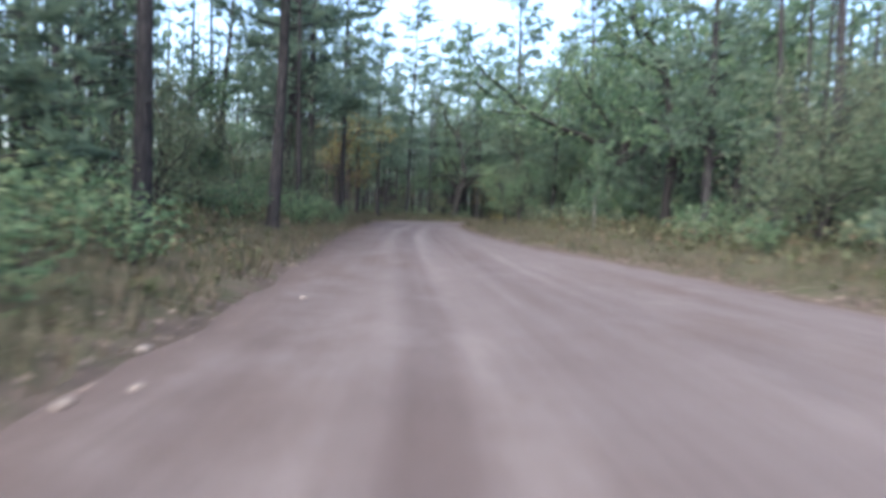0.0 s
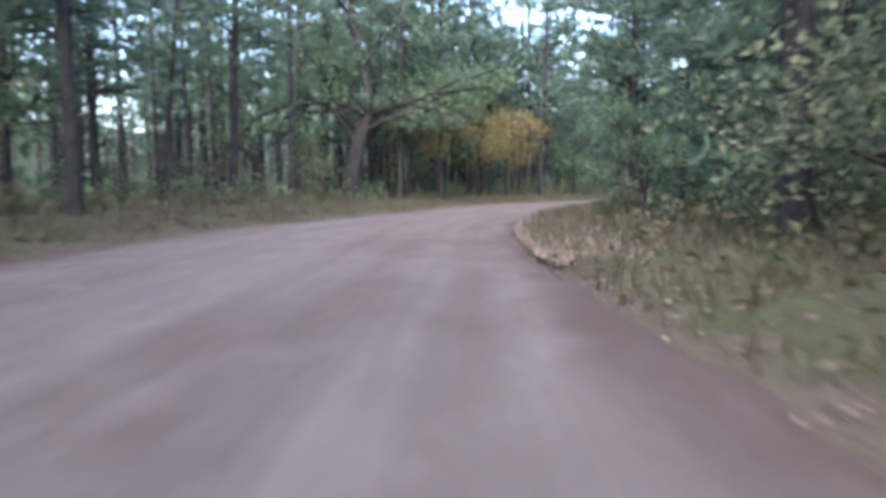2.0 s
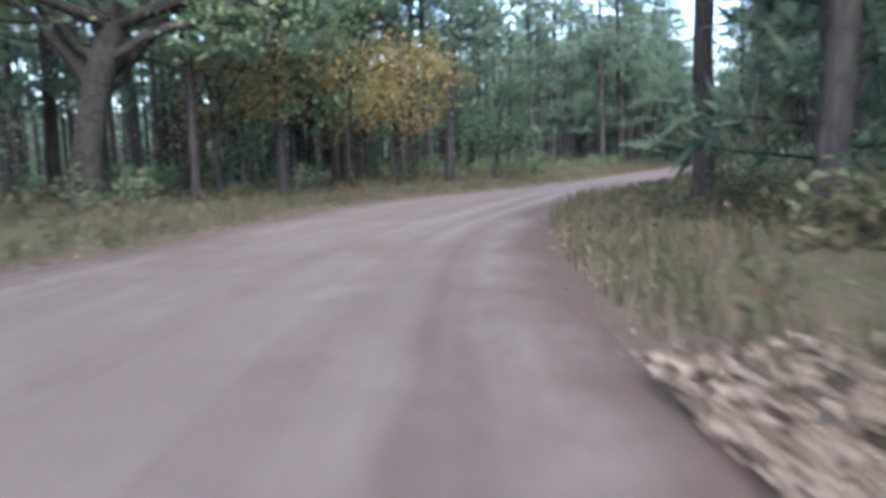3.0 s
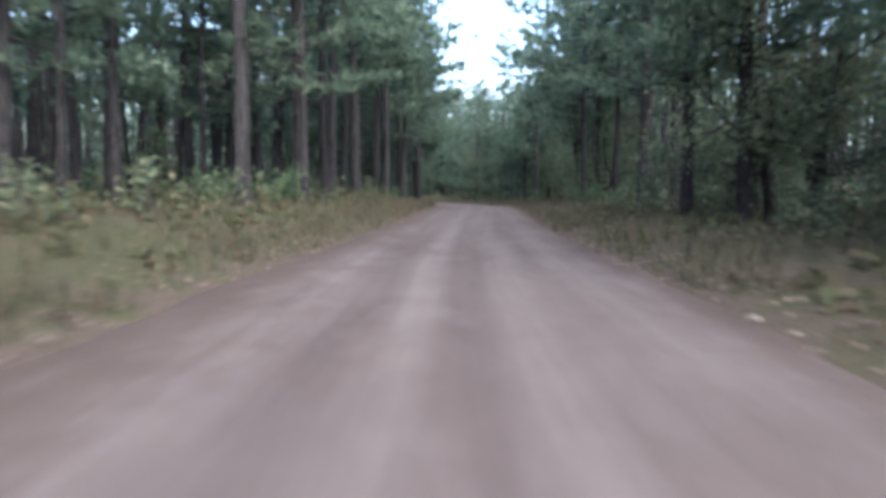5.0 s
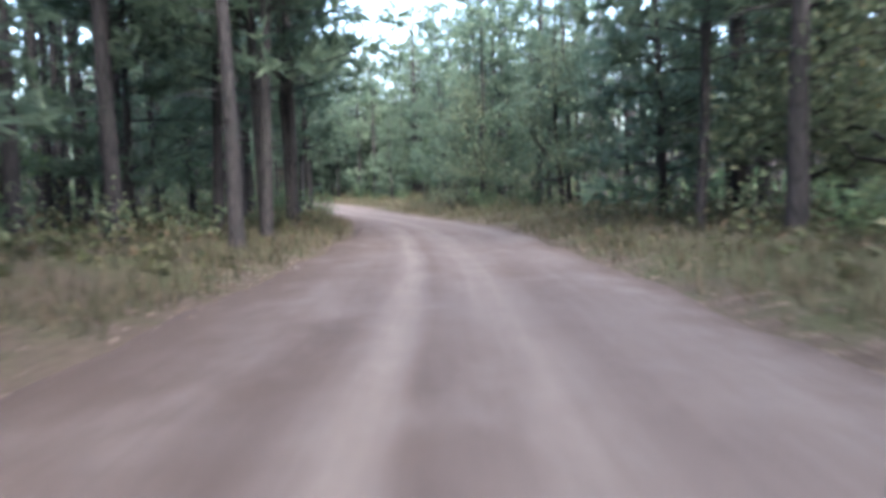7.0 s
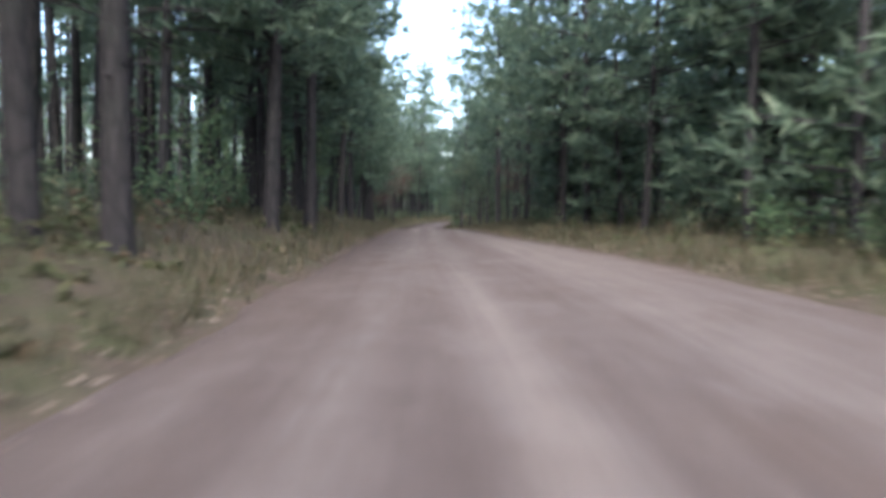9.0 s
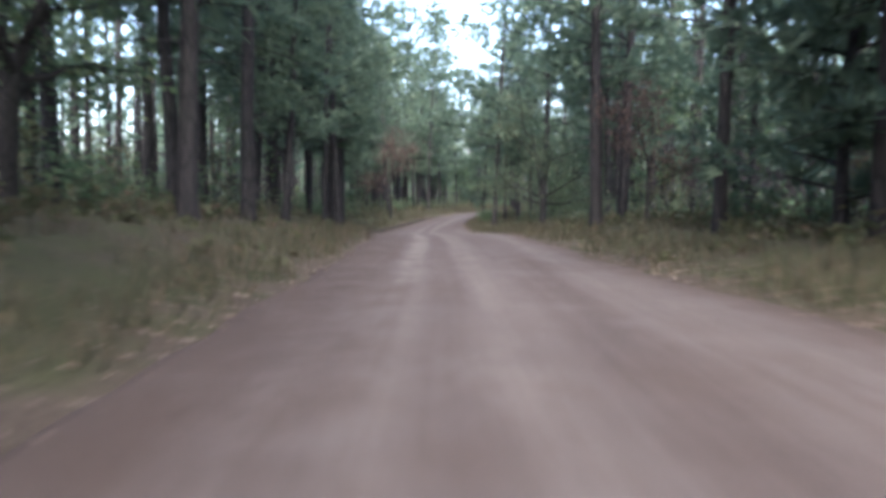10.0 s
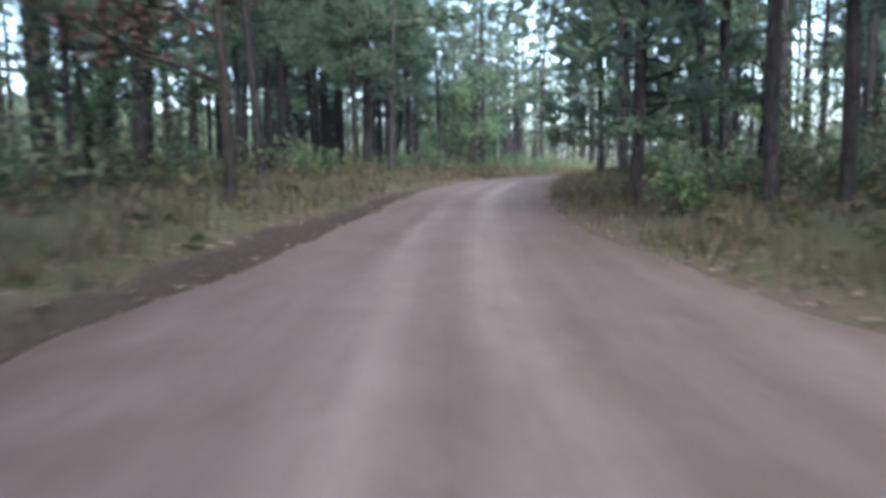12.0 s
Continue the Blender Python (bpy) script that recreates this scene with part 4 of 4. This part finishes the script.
retire(BUSHES, back[14:17], rng, "leafy low shrub, green with brown tips", "shrub", "shrubs by the road")
# the big ones by the wide oak are added to make its dark shade
for x, y, size in [(120.8, 289.6, 0.95), (121.9, 290.9, 0.8), (8.9, 44.6, 2.1), (10.4, 45.2, 2.2), (8.0, 47.3, 2.0), (11.9, 46.4, 2.1), (9.4, 43.0, 1.7), (12.9, 44.0, 1.8), (-3.4, 5.9, 1.0), (-4.5, 7.8, 1.15), (-4.3, 10.3, 0.9), (-5.9, 12.0, 1.2), (-5.6, 28.4, 1.0), (-6.0, 31.2, 1.2), (-5.2, 34.8, 0.9)]:
    plant(BUSHES[1:2], x, y, size, rng, "tall leafy shrub added to fill the shade under the oak" if 0 < x < 20 else "leafy green shrub on the bank by the pines", "shrub", "shrubs by the road", 4)
retire(GOLD_BUSH, [(3.1, 56.1)], rng, "small shrub with yellow autumn leaves at the road's edge", "shrub", "shrubs by the road")


# ---- the wood behind ----
def woods():
    r = np.random.default_rng(77)
    xy, off, run = beside(7000, 12, 62, r)
    side = off_road(xy)[1]
    # the wood is thin before the first bend and along the last stretch
    open_wood = np.interp(run, [0, 60, 128, 145, 258, 275, 335, 355, 420], [1, 0.75, 0.75, 1, 0.9, 0.55, 0.65, 1, 1])
    keep = r.uniform(size=len(xy)) < np.clip(1.25 - off / 70, 0.3, 1) * np.where(side < 0, open_wood, np.maximum(open_wood, 0.7))
    last = LINE[-1, :2] + WAY[-1] * r.uniform(4, 50, (200, 1)) + OUT[-1] * r.uniform(-50, 50, (200, 1))
    xy = np.vstack([last, xy[keep][:2100]])
    z = floor_height(xy)
    wood, green, low = Soup(), Soup(), Soup()
    more, _, _ = beside(1500, 6.5, 32, r)
    bare = np.vstack([xy, more[:1000]])
    for (x, y), g in zip(bare, floor_height(bare)):
        h, rad = r.uniform(11, 18), r.uniform(0.09, 0.22)
        lean = r.normal(0, 0.25, 2)
        pts = [(x, y, g - 0.2), (x + lean[0] * 0.4, y + lean[1] * 0.4, g + h * 0.4), (x + lean[0], y + lean[1], g + h)]
        tube(wood, pts, [rad * 1.15, rad * 0.75, 0.03], 6)
    n = 56
    at = np.repeat(np.c_[xy, z], n, 0)
    u = r.uniform(0, 1, (len(at), 1))
    reach = (0.5 + 2.3 * (1 - u) ** 0.7)
    a = r.uniform(0, 6.283, (len(at), 1))
    rr = np.sqrt(r.uniform(0, 1, a.shape)) * reach
    c = at + np.c_[np.cos(a) * rr, np.sin(a) * rr, 3.4 + u * 13.0]
    leaves(green, c, 0.8, 0.42, r, 0.5)
    k = 28
    sub = np.repeat(np.c_[xy, z][r.uniform(size=len(xy)) < 0.75], k, 0)
    c = sub + np.c_[r.normal(0, 1.5, (len(sub), 2)), np.abs(r.normal(0.2, 0.75, (len(sub), 1)))]
    leaves(low, c, 0.68, 0.4, r, 0.6)
    tagged(new("far_trunks", wood.mesh("far_trunks", PINE_BARK, True)), "dim dark pine trunks deep in the wood", "woods", kind="stuff")
    tagged(new("far_canopy", green.mesh("far_canopy", NEEDLES)), "blue-green pine canopy deep in the wood", "woods", kind="stuff")
    tagged(new("far_understory", low.mesh("far_understory", OAK_GREEN)), "dim green undergrowth deep in the wood", "undergrowth", kind="stuff")


def understory():
    """Thin young broadleaf growth between the trunks."""
    r = np.random.default_rng(82)
    xy, off, run = beside(9000, 2.8, 16, r)
    keep = np.flatnonzero(waves(xy[:, 0], xy[:, 1], 9.0, 61) > r.uniform(-1.2, 0.6, len(xy)))[:2200]
    xy, off, run = xy[keep], off[keep], run[keep]
    z = floor_height(xy)
    wood, green = Soup(), Soup()
    high = np.clip(0.6 + 0.09 * off, 0.7, 1.7) * r.uniform(0.55, 1.3, len(xy))
    for (x, y), g, h in zip(xy, z, high):
        lean = r.normal(0, 0.12 * h, 2)
        tube(wood, [(x, y, g - 0.1), (x + lean[0] * 0.3, y + lean[1] * 0.3, g + h * 0.5), (x + lean[0], y + lean[1], g + h * 0.95)], [0.012 + h * 0.006, 0.01 + h * 0.004, 0.006], 4)
    n = 42
    at, h = np.repeat(np.c_[xy, z], n, 0), np.repeat(high, n)[:, None]
    u = r.uniform(0.2, 1.0, h.shape)
    spread = h * 0.27 * np.sin(np.clip(u, 0.1, 0.97) * 3.1)
    spray = np.repeat(r.normal(size=(len(xy) * n // 6, 3)), 6, 0) * 0.85 + r.normal(size=(len(at), 3)) * 0.4
    c = at + np.c_[spray[:, :2] * (spread + 0.12), h * u + spray[:, 2:] * 0.15]
    leaves(green, c, 0.185, 0.115, r)
    tagged(new("understory_stems", wood.mesh("understory_stems", GREY_BARK, True)), "thin grey stems of young growth between the pines", "undergrowth", kind="stuff")
    tagged(new("understory_leaves", green.mesh("understory_leaves", YOUNG)), "loose green leaves of young broadleaf growth", "undergrowth", kind="stuff")


def treeline():
    """The wood's far side, where the trunks close up, coloured paler for haze."""
    for side in (-1, 1):
        step = LINE[::8]
        out = OUT[::8] * side
        pts = step[:, :2] + out * 66
        pts = np.vstack([pts[0] - WAY[0] * 60, pts, pts[-1] + WAY[-1] * 60])
        n = len(pts)
        top = 10.0 + 1.6 * waves(pts[:, 0], pts[:, 1], 16, 71)
        soup = Soup()
        lift = (0.0, 0.35, 0.75, 1.0)
        rows = [np.c_[pts + np.array([waves(pts[:, 0], pts[:, 1], 9, 72 + k), waves(pts[:, 0], pts[:, 1], 9, 82 + k)]).T * 1.2, top * u - 2.4] for k, u in enumerate(lift)]
        i = np.arange(4 * n).reshape(4, n)
        soup.add(np.concatenate(rows), np.stack([i[:-1, :-1], i[:-1, 1:], i[1:, 1:], i[1:, :-1]], -1).reshape(-1, 4))
        ob = new("backdrop", soup.mesh("backdrop", FAR_GREEN, True))
        tagged(ob, "far side of the pine wood, haze put into its pale colour", "woods", kind="structure")


def undergrowth():
    r = np.random.default_rng(88)
    xy, off, _ = beside(26000, 0.45, 9, r)
    clump = waves(xy[:, 0], xy[:, 1], 5.0, 31)
    keep = clump + 0.45 + np.clip((off - 1.5) / 5, 0, 0.7) > r.uniform(-0.5, 1.0, len(xy))
    keep = keep & ~bare_bank(xy)
    xy, off = xy[keep][:11500], off[keep][:11500]
    z = floor_height(xy)
    n = 10
    high = np.clip(0.16 + 0.1 * off, 0.2, 0.85) * r.uniform(0.5, 1.25, len(xy))
    at, h = np.repeat(np.c_[xy, z], n, 0), np.repeat(high, n)[:, None]
    d = unit(r.normal(size=at.shape) * (1, 1, 0.9))
    d[:, 2] = np.abs(d[:, 2])
    c = at + d * (h * r.uniform(0.35, 1, h.shape)) * (0.75, 0.75, 1)
    soup = Soup()
    leaves(soup, c, 0.195, 0.12, r)
    tagged(new("undergrowth", soup.mesh("undergrowth", SCRUB)), "low huckleberry scrub in olive green and russet", "undergrowth", kind="stuff")


def verge_grass():
    r = np.random.default_rng(99)
    n = 300000
    i = r.integers(40, len(LINE) - 40, n)
    side = r.choice([-1.0, 1.0], n)
    off = r.exponential(1.7, n) + r.normal(0.2, 0.18, n)
    xy = LINE[i, :2] + OUT[i] * ((LINE[i, 2] + off) * side)[:, None] + r.normal(0, 0.3, (n, 2))
    o = off_road(xy)[0] - 9.0 * (bare_bank(xy) & (r.uniform(size=n) < 0.88))
    thick = waves(xy[:, 0], xy[:, 1], 3.2, 41)
    xy = xy[(o > 0.1) & (thick > r.uniform(-0.8, 1.1, n))]
    z = floor_height(xy)
    n = len(xy)
    base = np.c_[xy, z - 0.02]
    tip = np.c_[r.normal(0, 0.09, (n, 2)), r.uniform(0.1, 0.45, n)]
    w = unit(np.c_[r.normal(size=(n, 2)), np.zeros(n)]) * 0.017
    soup = Soup()
    soup.add(np.stack([base - w, base + w, base + tip], 1), np.arange(3 * n).reshape(n, 3))
    tagged(new("grass", soup.mesh("grass", GRASS)), "thin olive and straw-coloured grass on the verge", "grass", kind="stuff")


def fallen_leaves():
    r = np.random.default_rng(111)
    n = 90000
    i = r.integers(20, len(LINE) - 40, n)
    side = r.choice([-1.0, 1.0], n)
    off = np.where(r.uniform(size=n) < 0.6, r.normal(0.35, 0.45, n), r.uniform(-0.6, 5, n))
    xy = LINE[i, :2] + OUT[i] * ((LINE[i, 2] + off) * side)[:, None]
    heap = waves(xy[:, 0], xy[:, 1], 3.8, 51)
    o, _, _ = off_road(xy)
    keep = (heap + np.clip(o, -1, 0) * 0.9 > r.uniform(-0.9, 0.9, n)) & (o > -0.22)
    xy, o = xy[keep], o[keep]
    z = np.where(o < 0.12, lie(xy) - 0.02, floor_height(xy) + 0.04) + 0.03
    soup = Soup()
    leaves(soup, np.c_[xy, z], 0.062, 0.042, r, 2.2)
    # a deep drift on the inside of the first bend
    i = r.choice(np.flatnonzero((RUN > 85) & (RUN < 101)), 9000)
    away = np.abs(r.normal(0.3, 0.5, 9000)) - 0.1
    drift = LINE[i, :2] + OUT[i] * (LINE[i, 2] + away)[:, None] + WAY[i] * r.uniform(-0.4, 0.4, (9000, 1))
    o = off_road(drift)[0]
    z = np.where(o < 0.12, lie(drift) + 0.01, floor_height(drift) + np.interp(o, [0, 0.6], [0.0, 0.07])) + r.uniform(0, 0.04, 9000)
    leaves(soup, np.c_[drift, z], 0.085, 0.055, r, 1.6)
    tagged(new("fallen_leaves", soup.mesh("fallen_leaves", DRY)), "dry tan and brown leaves drifted along the road's edge", "leaf litter", kind="stuff")


woods()
treeline()
understory()
undergrowth()
verge_grass()
fallen_leaves()


# ---- small things at the road's edge ----
def stone(x, y, size, seed, label):
    r = np.random.default_rng(seed)
    bm = bmesh.new()
    bmesh.ops.create_icosphere(bm, subdivisions=2, radius=size)
    for v in bm.verts:
        v.co *= 1 + 0.25 * noise.noise(v.co / size * 1.3 + Vector((seed, 0, 0)))
        v.co.z *= 0.6
    me = bpy.data.meshes.new("stone")
    bm.to_mesh(me)
    bm.free()
    me.materials.append(STONE)
    ob = new("stone", me)
    z = float(lie([(x, y)])[0]) if off_road([(x, y)])[0][0] < 0 else float(floor_height([(x, y)])[0])
    ob.matrix_basis = pose(x, y, z + size * 0.25, 0, 0, r.uniform(0, 360))
    tagged(ob, label, "stone", "stones by the road")


for k, (x, y, s) in enumerate([(1.2, 67.2, 0.028), (27.4, 110.5, 0.07), (29.3, 110.6, 0.07), (34.5, 120.1, 0.06), (-2.2, 5.7, 0.06), (-1.9, 3.9, 0.045), (-1.7, 4.3, 0.04), (-1.7, 9.2, 0.045), (106.2, 245.8, 0.06), (69.9, 170.7, 0.06)]):
    stone(x, y, s, 200 + k, "pale rounded stone half sunk in the dirt")


def fallen_log(x, y, turn, length, radius):
    r = np.random.default_rng(7)
    u = np.linspace(0, 1, 8)
    soup = Soup()
    tube(soup, np.c_[u * length, 0.06 * np.sin(u * 5), radius * 0.7 + 0 * u], radius * (1 - 0.4 * u), 9, 0.1, r)
    cap = np.arange(9)
    soup.faces.append(cap[::-1].reshape(1, 9))
    soup.faces.append((cap + 63).reshape(1, 9))
    tube(soup, [(length * 0.6, 0, radius), (length * 0.68, 0.2, radius + 0.25), (length * 0.72, 0.3, radius + 0.45)], [0.04, 0.03, 0.01], 5)
    ob = new("fallen_log", soup.mesh("fallen_log", GREY_BARK, True))
    ob.matrix_basis = pose(x, y, float(floor_height([(x, y)])[0]), 0, 0, turn)
    tagged(ob, "bleached fallen log lying in the scrub", "log")


fallen_log(120.8, 274.9, -60, 2.4, 0.1)


def scrap(x, y):
    bm = bmesh.new()
    bmesh.ops.create_grid(bm, x_segments=4, y_segments=3, size=0.5)
    for v in bm.verts:
        v.co.x, v.co.y = v.co.x * 0.24, v.co.y * 0.10
        v.co.z = 0.05 * noise.noise(v.co * 14)
    bmesh.ops.solidify(bm, geom=bm.faces[:], thickness=0.004)
    me = bpy.data.meshes.new("paper_scrap")
    bm.to_mesh(me)
    bm.free()
    me.materials.append(LITTER)
    ob = new("paper_scrap", me)
    ob.matrix_basis = pose(x, y, float(lie([(x, y)])[0]) + 0.02, 8, 4, 30)
    tagged(ob, "crumpled white card scrap on the dirt", "litter")


scrap(89.8, 210.3)
